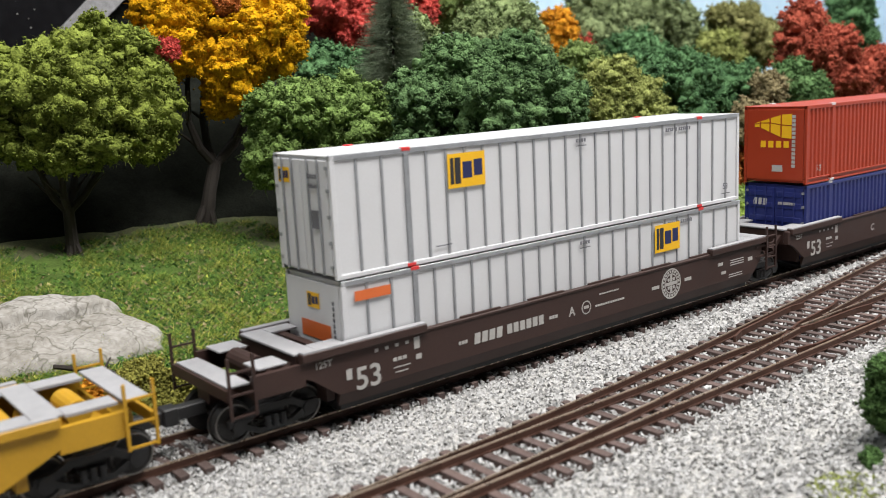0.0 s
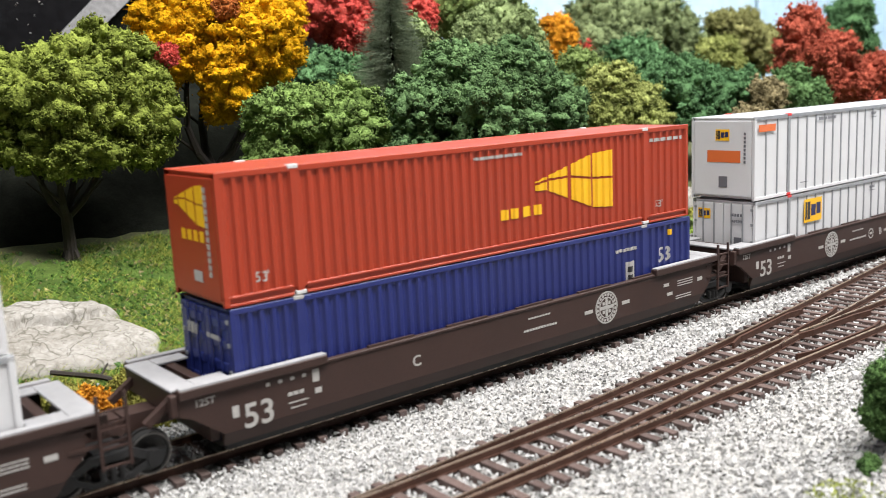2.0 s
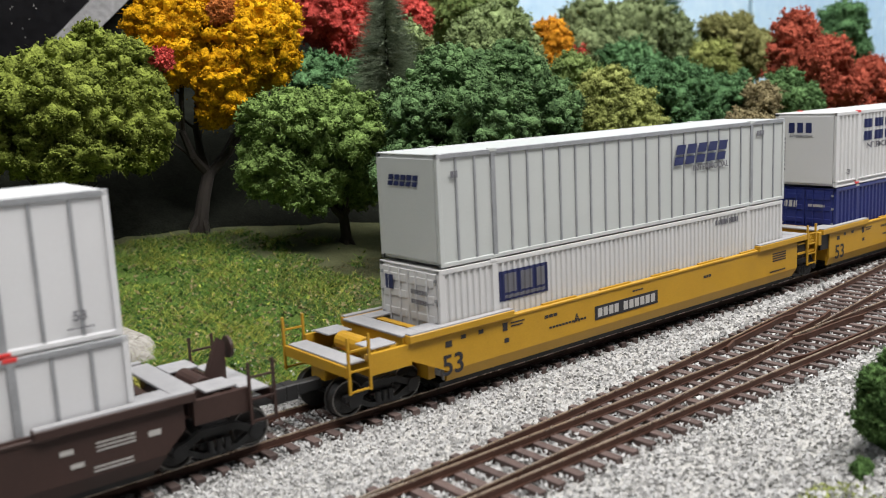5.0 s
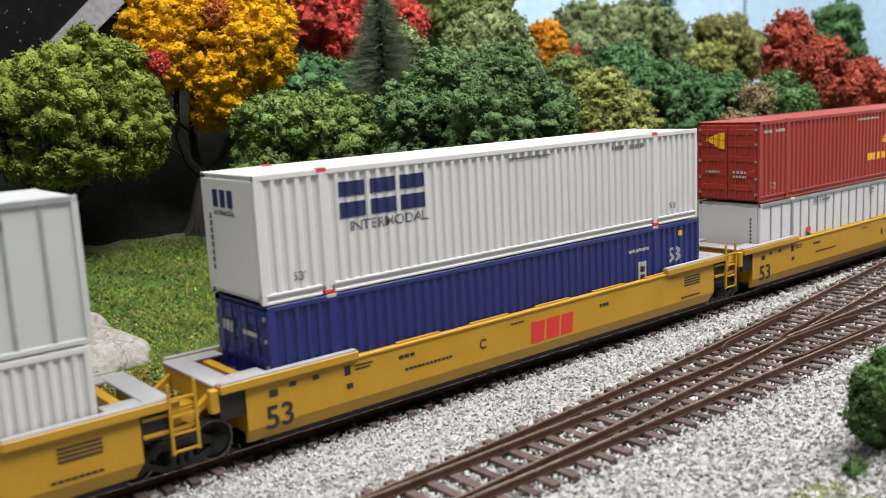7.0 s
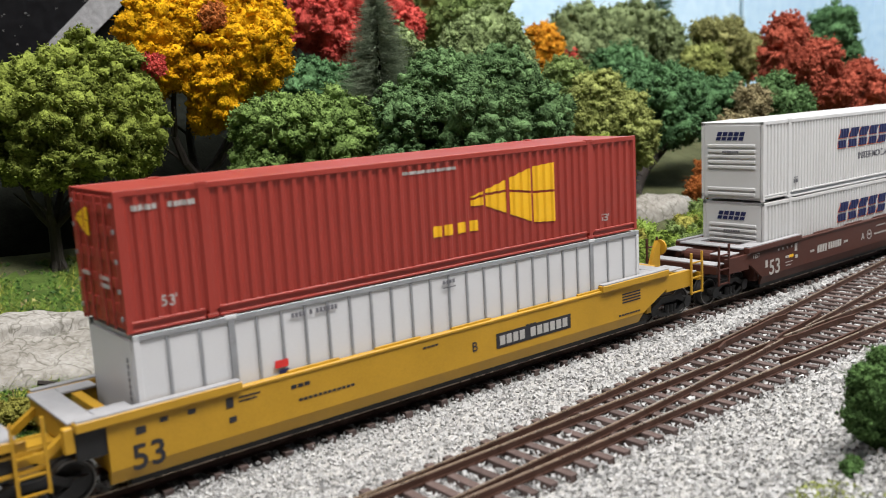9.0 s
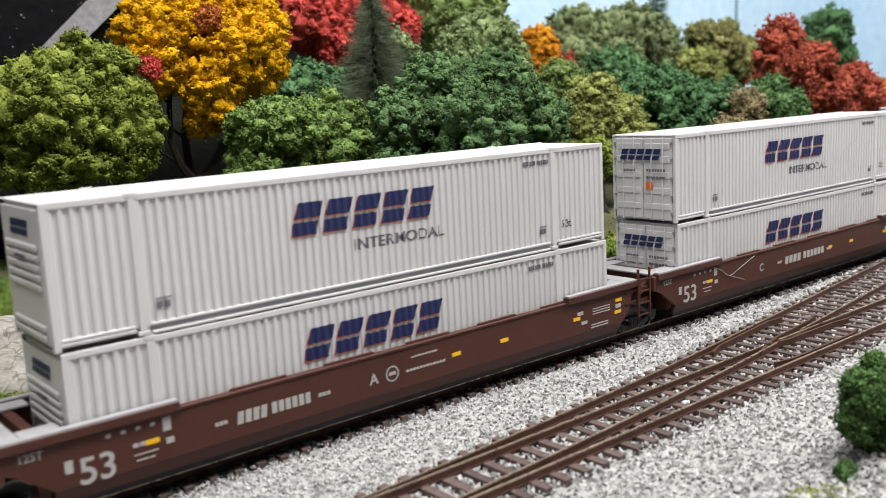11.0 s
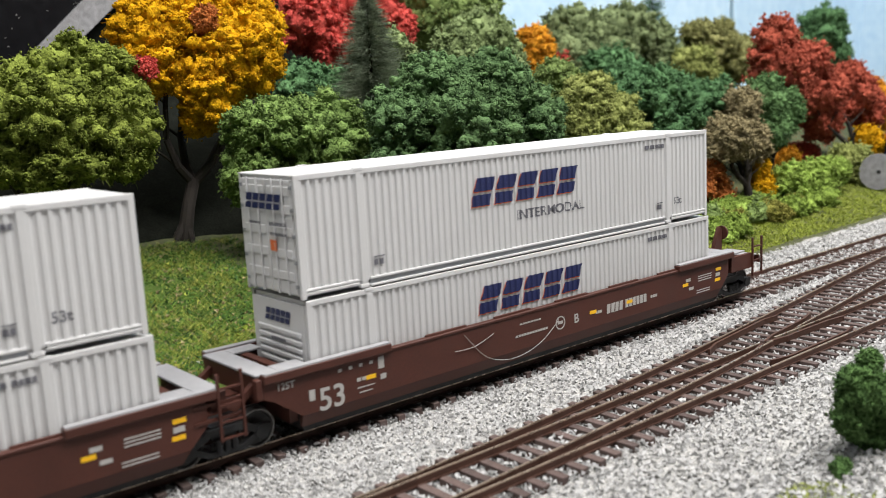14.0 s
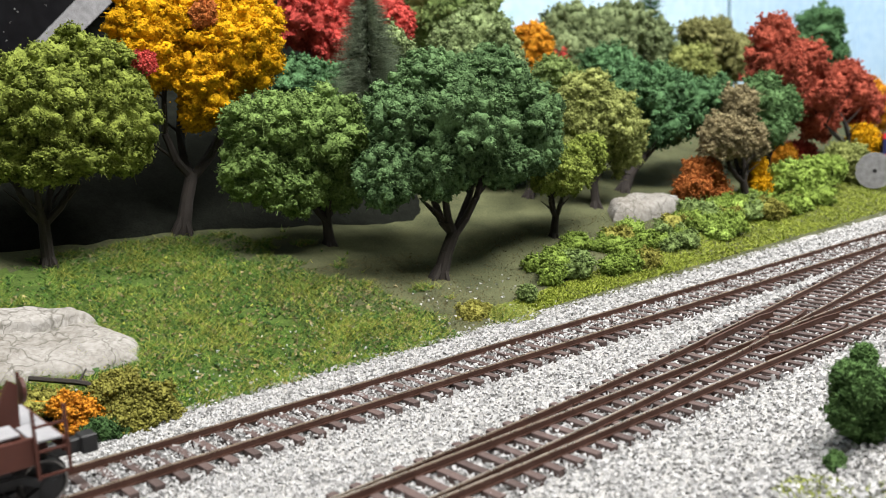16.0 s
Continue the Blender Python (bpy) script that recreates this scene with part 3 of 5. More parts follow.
def fan(x, z, w, h):
    """A fan of eight panes, four over four, split by dark bars."""
    polys = []
    xs = [(0, 0.13), (0.17, 0.40), (0.44, 0.70), (0.74, 1.0)]
    top = lambda u: 0.62 + 0.38 * min(1, u * 1.25)
    bot = lambda u: 0.47 - 0.47 * max(0, min(1, (u - 0.12) / 0.68))
    mid = lambda u: 0.58 + 0.06 * math.sin(u * 5.0)
    for a, b in xs:
        polys.append([(x + a * w, z + (mid(a) + 0.02) * h), (x + b * w, z + (mid(b) + 0.02) * h), (x + b * w, z + top(b) * h), (x + a * w, z + top(a) * h)])
        polys.append([(x + a * w, z + bot(a) * h), (x + b * w, z + bot(b) * h), (x + b * w, z + (mid(b) - 0.02) * h), (x + a * w, z + (mid(a) - 0.02) * h)])
    return polys


def word_bars(x, z, w, h, n, shear=0.0):
    """Upright blocks that stand for a word mark."""
    return bar_row(x, x + w, z, z + h, n, 0.32, shear)


def stax_box(paint, label, end_kind):
    c = container("corrugated", paint, label, (21.5, 161.0), SWHITE if paint is ORANGE else None)
    panel(c, "fan_mark", fan(107.5, 8.3, 36.0, 19.2), LYEL, -14.9)
    panel(c, "word_mark", word_bars(92.0, 9.8, 19.0, 3.2, 4), LYEL, -14.9)
    if end_kind == "door":
        doors(c, paint)
        panel(c, "fan_mark", fan(-10.0, 22.0, 9.0, 7.0), LYEL, -0.75, True)
        panel(c, "marking", bar_row(-10, -3, 12.0, 13.0, 5) + bar_row(3, 10, 12.0, 13.0, 4) + bar_row(3, 10, 10.2, 11.2, 5), LWHT, -0.75, True)
    else:
        plain_end(c, paint)
        panel(c, "fan_mark", fan(-9.5, 19.5, 17.5, 10.5), LYEL, -0.2, True)
        panel(c, "word_mark", word_bars(-6.5, 15.6, 14.5, 2.8, 4), LYEL, -0.2, True)
        panel(c, "marking", [rect(8.2, 9.8, 7.2 + k * 1.75, 8.5 + k * 1.75) for k in range(13)], LWHT, -0.2, True)
        panel(c, "placard", [rect(-1.0, 4.0, 5.2, 8.0)], LWHT, -0.2, True)
    lettering(c, "53'", 11.0, 6.2, 3.6, LWHT, -14.9)
    lettering(c, "53'", 168.5, 6.2, 3.4, LWHT, -14.9)
    panel(c, "marking", bar_row(4.0, 10.5, 28.3, 29.6, 4, 0.2) + bar_row(13, 20, 28.3, 29.6, 6, 0.2) if paint is RED else bar_row(164, 182, 28.4, 29.6, 10, 0.2), LWHT, -14.9)
    panel(c, "marking", bar_row(82, 102, 29.0, 29.9, 16, 0.2), LWHT, -14.9)
    return c


def blue_box(label):
    c = container("corrugated", BLUE, label, (19.5, 159.0), LWHT)
    doors(c, BLUE)
    panel(c, "word_mark", word_bars(-10.0, 24.0, 7.0, 3.0, 3, 0.1), LWHT, -0.75, True)
    panel(c, "marking", bar_row(2, 10, 24.6, 25.8, 8, 0.2) + [rect(2.5, 6, 12.4, 13.6), rect(6.5, 9.5, 9.5, 14.5)], LWHT, -0.75, True)
    lettering(c, "53", 170.5, 21.0, 7.5, LWHT, -14.9)
    panel(c, "placard", [rect(149.5, 154.0, 10.5, 21.5)], LWHT, -14.9)
    panel(c, "placard_mark", [rect(150.4, 153.0, 11.8 + k * 3, 13.8 + k * 3, 0.1) for k in range(3)] , LBLK, -14.97)
    panel(c, "marking", bar_row(144, 155, 25.4, 26.5, 9, 0.2), LWHT, -14.9)
    panel(c, "marking", [rect(173, 175, 28.0, 30.0)], LYEL, -14.9)
    return c


def csx_box(label):
    c = container("corrugated", SWHITE, label, (20.0, 160.0), LRED)
    plain_end(c, SWHITE)
    big = []
    for u in (25.0, 35.3, 45.5):
        big += [rect(u, u + 8.8, 25.2, 29.2), rect(u, u + 8.8, 19.4, 23.6)]
    panel(c, "word_mark", big, NAVY, -14.9)
    lettering(c, "INTERMODAL", 41.5, 16.8, 3.9, LGRY, -14.95, 1.12)
    panel(c, "word_mark", word_bars(-8.0, 24.4, 12.5, 4.6, 3), NAVY, -0.2, True)
    lettering(c, "INTERMODAL", -1.8, 22.8, 1.7, LGRY, -0.25, 1.1, True)
    panel(c, "marking", [rect(-11.0, -9.6, 7.0 + k * 2.0, 8.4 + k * 2.0) for k in range(8)], LGRY, -0.2, True)
    lettering(c, "53'", 11.5, 6.0, 3.2, LGRY, -14.95)
    lettering(c, "53", 170.5, 6.0, 2.8, LGRY, -14.95)
    panel(c, "marking", bar_row(137, 143, 29.0, 30.2, 4, 0.2) + bar_row(146, 155, 29.0, 30.2, 6, 0.2) + bar_row(88, 106, 29.6, 30.3, 18, 0.2), LGRY, -14.95)
    return c


def swift_mark(c, x, z, w, h, y=-15.0, shadow=True, end=False):
    """A slanted mark of five plain blocks in navy, edged in orange."""
    u = w / 5
    s = 0.3
    for k in range(5):
        for a, b in ((0.0, 0.40), (0.52, 1.0)):
            x0 = x + u * k + s * h * a
            p = rect(x0, x0 + u * 0.80, z + h * a, z + h * b, s)
            panel(c, "word_mark", [p], NAVY, y - 0.08, end)
            if shadow:
                panel(c, "word_mark_edge", [[(g - 0.25, q - 0.3) for g, q in p]], LORG, y, end)


def slatted_end(c, paint, *groups):
    """A front wall stiffened by horizontal flutes."""
    plain_end(c, paint)
    for z0, z1, n in groups:
        for k in range(n):
            z = z0 + (z1 - z0) * (k + 0.5) / n
            boxes("flute", paint, c, (-0.75, 0.0, -11.5, 11.5, z - 0.75, z + 0.75), bevel=0.35)


def swift_box(label, end_kind="door"):
    c = container("fine", SWHITE, label, (20.5, 160.5))
    if end_kind == "door":
        doors(c, SWHITE)
        swift_mark(c, -10.5, 23.8, 19.0, 4.2, -0.8, False, True)
        panel(c, "placard", [rect(1.8, 5.0, 12.5, 15.5)], LORG, -0.8, True)
        panel(c, "marking", bar_row(2, 11, 19.4, 20.4, 7, 0.2) + bar_row(-9, -3, 19.4, 20.2, 4, 0.2) + bar_row(2, 11, 16.8, 17.6, 6, 0.2), LGRY, -0.8, True)
    else:
        slatted_end(c, SWHITE, (1.8, 6.2, 2), (13.2, 24.4, 5))
        swift_mark(c, -7.5, 25.6, 13.5, 3.6, -0.2, False, True)
        panel(c, "marking", bar_row(-4, 4, 20.3, 21.2, 7, 0.2), LGRY, -0.8, True)
    swift_mark(c, 61.5, 17.6, 48.0, 8.6)
    lettering(c, "INTERMODAL", 97.0, 12.6, 4.4, LGRY, -14.95, 1.18)
    lettering(c, "53t", 166.5, 7.8, 3.6, LGRY, -14.95)
    panel(c, "marking", bar_row(24, 28, 5.8, 7.4, 2, 0.2) + [rect(24, 28, 8.0, 8.3)] + bar_row(154, 157, 5.8, 7.4, 2, 0.2) + [rect(154, 157, 8.0, 8.3)], LGRY, -14.95)
    panel(c, "marking", bar_row(147, 152.5, 28.4, 29.8, 4, 0.2) + bar_row(153.5, 159, 28.4, 29.8, 4, 0.2), LGRY, -14.95)
    return c


def grey_swift_box(label):
    c = container("ribbed", GREYBOX, label, (22.0, 161.3))
    plain_end(c, GREYBOX)
    swift_mark(c, -9.0, 23.5, 15.0, 3.4, -0.25, False, True)
    swift_mark(c, 110.5, 20.3, 33.0, 7.2, -15.0, False)
    lettering(c, "INTERMODAL", 133.5, 18.3, 3.2, LGRY, -14.95, 1.15)
    panel(c, "marking", bar_row(164.5, 170, 27.5, 29.5, 3, 0.2) + bar_row(5, 8, 26, 28, 2, 0.2), LGRY, -14.95)
    return c


def csx_small_box(label):
    c = container("fine", SWHITE, label, (22.0, 160.0))
    doors(c, SWHITE)
    panel(c, "placard", [rect(-11, -7, 25.0, 29.5)], NAVY, -0.8, True)
    panel(c, "marking", bar_row(2, 10, 25, 26.4, 6, 0.2) + bar_row(2, 10, 22, 23.4, 6, 0.2), LGRY, -0.8, True)
    panel(c, "badge", [rect(24.0, 45.0, 19.5, 29.0)], NAVY, -14.9)
    panel(c, "badge_mark", [rect(26, 31, 22, 28), rect(33, 38, 22, 28), rect(40, 44, 22, 28), rect(26, 44, 20.2, 21.2)], LGRY, -14.97)
    panel(c, "marking", bar_row(138, 154, 28.6, 30.6, 9, 0.25), LGRY, -14.9)
    return c


# ---- well cars ----
def wheelset(parent, x):
    w = new("wheelset")
    bm = bmesh.new()
    for y in (-8.4, 8.4):
        s = 1 if y > 0 else -1
        tube(bm, (0, y - 1.1, 0), (0, y + 1.1, 0), 5.3, n=28)
        for k in range(28):
            a, b = k * math.tau / 28, (k + 1) * math.tau / 28
            q = [bm.verts.new((r * math.cos(c), y + s * w, r * math.sin(c))) for r, w in ((5.3, 1.12), (5.2, 1.5), (4.5, 1.5), (4.3, 1.12)) for c in (a, b)]
            for i in (0, 2, 4):
                bm.faces.new((q[i], q[i + 1], q[i + 3], q[i + 2]))
        tube(bm, (0, y - s * 1.1, 0), (0, y - s * 1.7, 0), 5.9, n=28)
        tube(bm, (0, y + s * 1.0, 0), (0, y + s * 1.5, 0), 2.0, n=10)
        for k in range(4):
            a = k * math.tau / 4
            tube(bm, (3.3 * math.cos(a), y + s * 1.0, 3.3 * math.sin(a)), (3.3 * math.cos(a), y + s * 1.25, 3.3 * math.sin(a)), 0.7, n=6)
    tube(bm, (0, -11.5, 0), (0, 11.5, 0), 1.0, n=8)
    me = mesh_of(bm, "wheelset", WHEEL)
    bpy.data.objects.remove(w)
    ob = new("wheelset", me)
    ob.parent = parent
    ob.location = (x * MM, 0, 5.3 * MM)
    tagged(ob, "dark steel wheels on an axle")
    for y in (-8.4, 8.4):
        bm = bmesh.new()
        y1 = y + (1.56 if y > 0 else -1.56)
        for k in range(28):
            a, b = k * math.tau / 28, (k + 1) * math.tau / 28
            bm.faces.new([bm.verts.new((r * math.cos(c), y1, r * math.sin(c))) for r, c in ((5.22, a), (5.22, b), (4.85, b), (4.85, a))])
        part("wheel_rim", bm, STEEL, ob, "worn bright wheel rim")
    WHEELS.append((ob, x * MM))
    return ob


WHEELS = []


def truck(car, x):
    """A two-axle truck at x, with side frames, springs and brake beams."""
    bm = bmesh.new()
    for y0, y1 in ((-13.0, -11.2), (11.2, 13.0)):
        prism(bm, [(x - 13, 5.4), (x - 13, 7.0), (x - 8.5, 7.4), (x - 5, 9.2), (x + 5, 9.2), (x + 8.5, 7.4), (x + 13, 7.0), (x + 13, 5.4), (x + 8, 5.6), (x + 4.5, 7.4), (x - 4.5, 7.4), (x - 8, 5.6)], y0, y1)
        prism(bm, [(x - 9.5, 4.4), (x - 8.5, 5.6), (x - 4.5, 3.4), (x + 4.5, 3.4), (x + 8.5, 5.6), (x + 9.5, 4.4), (x + 4.8, 2.0), (x - 4.8, 2.0)], y0, y1)
        for u in (-10.25, 10.25):
            tube(bm, (x + u, y0 - 0.4, 5.3), (x + u, y1 + 0.4, 5.3), 2.0, n=10)
        for u in (-2.2, 0, 2.2):
            tube(bm, (x + u, (y0 + y1) / 2 - (0.8 if y0 < 0 else -0.8), 3.0), (x + u, (y0 + y1) / 2 - (0.8 if y0 < 0 else -0.8), 6.2), 0.9, n=8)
    box(bm, x - 3.5, x + 3.5, -11.5, 11.5, 6.0, 9.6)
    t = part("truck", bm, BLACK, car, "black cast truck frame")
    for u in (-10.25, 10.25):
        wheelset(t, x + u)
    return t


def ladder(car, paint, x0, x1, z0, z1, y=-17.8, rungs=4):
    bm = bmesh.new()
    for x in (x0, x1):
        box(bm, x - 0.35, x + 0.35, y - 0.35, y + 0.35, z0, z1)
    l = part("ladder", bm, paint, car)
    for k in range(rungs):
        z = z0 + 0.6 + (z1 - z0 - 4.5) * k / max(1, rungs - 1)
        boxes("rung", paint, l, (x0, x1, y - 0.3, y + 0.3, z - 0.25, z + 0.25))


def well_car(paint, label, left, right, marks):
    """left, right: 'free' for an end with a coupler and platform, 'joint' for an end on a shared truck."""
    c = thing("well_car", label, "well car", "articulated cars of the train")
    # sides of the well: upright web, slanted skirt, top flange
    for s in (-1, 1):
        bm = bmesh.new()
        if paint is YELLOW:
            prism(bm, ([(-8, 19.2), (-8, 7.6)] if left == "joint" else [(-15, 19.2), (-15, 14.0), (-1, 7.6)]) + ([(193, 7.6), (193, 19.2)] if right == "joint" else [(186, 7.6), (200, 14.0), (200, 19.2)]), s * 17.0, s * 15.8)
        else:
            prism(bm, [(-4, 7.6), (192, 7.6), (197, 12.5), (197, 19.2), (-15, 19.2), (-15, 14.8), (-12, 13.5)], s * 17.0, s * 15.8)
        part("side_web", bm, paint, c)
        bm = bmesh.new()
        u0, u1 = (-8 if left == "joint" else -1, 193 if right == "joint" else 186) if paint is YELLOW else (-4, 192)
        lo = [(u0, s * 17.0, 7.6), (u1, s * 17.0, 7.6), (u1 - 2, s * 15.9, 4.2), (u0, s * 15.9, 4.2), (u0, s * 15.2, 7.6), (u1, s * 15.2, 7.6), (u1 - 2, s * 15.2, 4.2), (u0, s * 15.2, 4.2)]
        v = [bm.verts.new(p) for p in lo]
        for q in ((0, 1, 2, 3), (4, 5, 6, 7), (0, 1, 5, 4), (3, 2, 6, 7), (0, 3, 7, 4), (1, 2, 6, 5)):
            bm.faces.new([v[i] for i in q])
        part("skirt", bm, paint, c)
        y0, y1 = sorted((s * 15.3, s * 17.3))
        boxes("top_flange", paint, c, (26, 163, y0, y1, 18.8, 19.6), bevel=0.15)
        y0, y1 = sorted((s * 15.3, s * 18.0))
        for a, b in ((-15, 26), (163, 200)):
            boxes("end_flange", paint, c, (a, b, y0, y1, 18.9, 21.2), bevel=0.2)
            boxes("walkway", DECK, c, (a + 0.3, b - 0.3, y0 + 0.2, y1 - 0.2, 21.1, 21.6))
        for k in range(10):
            x = 30 + k * 14
            boxes("guide", paint, c, (x - 4, x + 12, *sorted((s * 15.4, s * 16.3)), 19.5, 20.1)) if k % 2 else None
    boxes("well_floor", BLACK, c, (-3, 189, -15.3, 15.3, 2.6, 4.0))
    boxes("underframe", BLACK, c, (0, 186, -3, 3, 1.6, 2.7))
    for end, kind in ((0, left), (1, right)):
        fx = (lambda x: x) if end == 0 else (lambda x: L - x)

        def B(name, material, *dims, label="", bevel=0.0):
            out = []
            for x0, x1, *r in dims:
                a, b = sorted((fx(x0), fx(x1)))
                out.append((a, b, *r))
            return boxes(name, material, c, *out, label=label, bevel=bevel)
        B("bulkhead", paint, (-7, -4.5, -15.2, 15.2, 6, 20.4))
        B("end_sill", paint, (-15.5, -13.5, -15.2, 15.2, 14.5, 20.4))
        B("end_deck", DECK, (-16, -9.5, -15.2, 15.2, 20.5, 21.2), bevel=0.15)
        for y0, y1 in ((-15.1, -9.5), (9.5, 15.1)):
            B("deck_pad", DECK, (-9.4, -0.6, y0, y1, 20.5, 21.2), bevel=0.15)
        B("centre_sill", paint, (-24 if kind == "joint" else -35, -7, -3.5, 3.5, 9.8, 14.0))
        bm = bmesh.new()
        tube(bm, (fx(-12.5), -8.5, 17.0), (fx(-12.5), 4.0, 17.0), 2.6, n=14)
        part("brake_cylinder", bm, paint, c)
        for y in (-12, 12):
            bm = bmesh.new()
            prism(bm, [(fx(-22), 14), (fx(-15.5), 18.5), (fx(-15.5), 16.5), (fx(-21), 12.5)], y - 1, y + 1)
            part("strut", bm, paint, c)
        if kind == "joint":
            if end == 1:
                ladder(c, paint, fx(-14.5), fx(-21.0), 7.5, 25.0)
                for zz in (13.0, 17.2):
                    boxes("side_step", paint, c, (fx(-8), fx(-21.0), -17.3, -16.2, zz, zz + 0.8))
                truck(c, fx(-18.0))
            if paint is YELLOW:
                B("black_panel", BLACK, (-15.0, -8.0, -16.6, -15.6, 12.0, 18.8))
                B("corner_bracket", paint, (-17.5, -15.2, -17.2, -15.0, 14.5, 20.4), bevel=0.2)
            else:
                B("corner_bracket", paint, (-17.0, -15.2, -17.2, -15.0, 15.0, 20.4), bevel=0.2)
        else:
            for y0, y1 in ((-17.0, -15.4), (15.4, 17.0)):
                B("side_beam", paint, (-29, -14, y0, y1, 12.5, 18.6))
            B("end_platform", DECK, (-35.2, -29.0, -15.5, 15.5, 20.1 if kind == "ring" else 16.6, 20.9 if kind == "ring" else 17.2), bevel=0.15)
            for y0, y1 in ((-15.3, -9.5 if kind == "ring" else -7.0), (9.5 if kind == "ring" else 7.0, 15.3)):
                B("step_deck", DECK, (-28.0 if kind == "ring" else -26.5, -16.2 if kind == "ring" else -18.0, y0, y1, 19.9 if kind == "ring" else 19.2, 20.9 if kind == "ring" else 19.8), bevel=0.15)
            B("end_beam", paint, (-36, -35, -16.5, 16.5, 13.6, 16.6))
            B("cross_beam", paint, (-29.0, -28.2, -16.5, 16.5, 12.5, 16.6))
            for y in (-17.4, 17.4):
                x0, x1 = sorted((fx(-35.6), fx(-28.8)))
                ladder(c, paint, x0, x1, 9.0, 25.0, y, 3)
            bm = bmesh.new()
            tube(bm, (fx(-22), -6, 17.2), (fx(-22), 6.5, 17.2), 3.0, n=16)
            part("air_reservoir", bm, paint, c)
            if end == 1 and kind != "ring":
                bm = bmesh.new()
                prism(bm, [(fx(-23), 16), (fx(-30), 16), (fx(-30.5), 27), (fx(-28.8), 28.5), (fx(-27.4), 26)], -2.0, -0.4)
                part("brake_stand", bm, paint, c)
                bm = bmesh.new()
                tube(bm, (fx(-31.2), -1, 25.5), (fx(-32), -1, 25.5), 3.0, n=16)
                part("brake_wheel", bm, paint, c)
            B("coupler", BLACK, (-44, -35, -1.6, 1.6, 7.0, 10.5), (-47, -43, -2.6, 2.2, 6.4, 11.0), bevel=0.3)
            truck(c, fx(-21.5))
    marks(c)
    return c


def brown_marks(letter, letter_x, brand_x=None, width=29.0, seal=None, bars=None, roundel=None, yellow_tabs=False):
    def put(c):
        y = -17.05
        lettering(c, "53", 5.6, 10.2, 8.8, LWHT, y - 0.05, 1.02)
        panel(c, "marking", [rect(-1.6, 0.2, 11.0, 14.0)] + bar_row(14, 19, 12.6, 13.6, 3, 0.2) + [rect(14, 20, 10.6, 10.9), rect(14.5, 19, 9.2, 9.5)], LWHT, y)
        if brand_x is not None:
            panel(c, "word_mark", bar_row(brand_x, brand_x + width * 0.4, 10.9, 14.2, 4, 0.25, 0.1) + bar_row(brand_x + width * 0.45, brand_x + width, 11.2, 14.2, 6, 0.25), LWHT, y)
            panel(c, "marking", bar_row(brand_x - 6, brand_x - 2.5, 12.0, 13.0, 3, 0.2) + bar_row(brand_x + width + 2, brand_x + width + 6, 12.0, 13.0, 3, 0.2), LWHT, y)
        lettering(c, letter, letter_x, 12.4, 4.4, LWHT, y - 0.05)
        if bars is not None:
            panel(c, "marking", bar_row(bars, bars + 15, 11.8, 12.5, 12, 0.25) + bar_row(bars + 2, bars + 12, 15.6, 16.1, 8, 0.2), LWHT, y)
        if seal is not None:
            bm = bmesh.new()
            for k in range(24):
                a, b = k * math.tau / 24, (k + 1) * math.tau / 24
                prism(bm, [(seal + 2.3 * math.cos(t), 12.6 + 2.3 * math.sin(t)) for t in (a, b)] + [(seal + 1.9 * math.cos(t), 12.6 + 1.9 * math.sin(t)) for t in (b, a)], y - 0.06, y)
            part("seal_mark", bm, LWHT, c)
            panel(c, "marking", [rect(seal - 1.2, seal + 1.2, 12.2, 13.2)], LWHT, y)
        panel(c, "marking", bar_row(8, 22, 16.7, 17.6, 4, 0.68) + [rect(21.5, 23.5, 14.6, 18.0), rect(22, 24, 11.4, 12.9)], LWHT, y)
        panel(c, "marking", [rect(176, 185, 13.0 + k * 0.9, 13.35 + k * 0.9) for k in range(3)] + [rect(175, 184, 8.4 + k * 0.9, 8.75 + k * 0.9) for k in range(2)] + [rect(188, 191, 13.0, 14.4), rect(168, 171, 14.0, 15.2), rect(170, 173, 10.5, 11.6)], LWHT, y)
        lettering(c, "125T", -8.5, 17.0, 2.6, LWHT, y - 0.05)
        if roundel:
            bm = bmesh.new()
            for r0, r1 in ((5.6, 5.1), (3.7, 3.3)):
                for k in range(40):
                    a, b = k * math.tau / 40, (k + 1) * math.tau / 40
                    prism(bm, [(roundel + r0 * math.cos(t), 12.6 + r0 * math.sin(t)) for t in (a, b)] + [(roundel + r1 * math.cos(t), 12.6 + r1 * math.sin(t)) for t in (b, a)], y - 0.06, y)
            for k in range(20):
                a = k * math.tau / 20
                prism(bm, [(roundel + r * math.cos(a + e), 12.6 + r * math.sin(a + e)) for r, e in ((4.9, 0), (4.9, 0.2), (4.0, 0.2), (4.0, 0))], y - 0.06, y)
            prism(bm, rect(roundel - 3.2, roundel + 3.2, 12.0, 13.2), y - 0.06, y)
            prism(bm, rect(roundel - 0.6, roundel + 0.6, 9.4, 11.9), y - 0.06, y)
            prism(bm, rect(roundel - 0.6, roundel + 0.6, 13.3, 15.8), y - 0.06, y)
            for a in (1, 3, 5, 7):
                t = a * math.pi / 4
                prism(bm, rect(roundel + 2.1 * math.cos(t) - 0.55, roundel + 2.1 * math.cos(t) + 0.55, 12.05 + 2.1 * math.sin(t), 13.15 + 2.1 * math.sin(t)), y - 0.06, y)
            part("round_emblem", bm, LWHT, c)
            panel(c, "marking", [rect(roundel - 11, roundel - 7, 12, 13.2), rect(roundel + 8, roundel + 12, 12, 13.2)], LWHT, y)
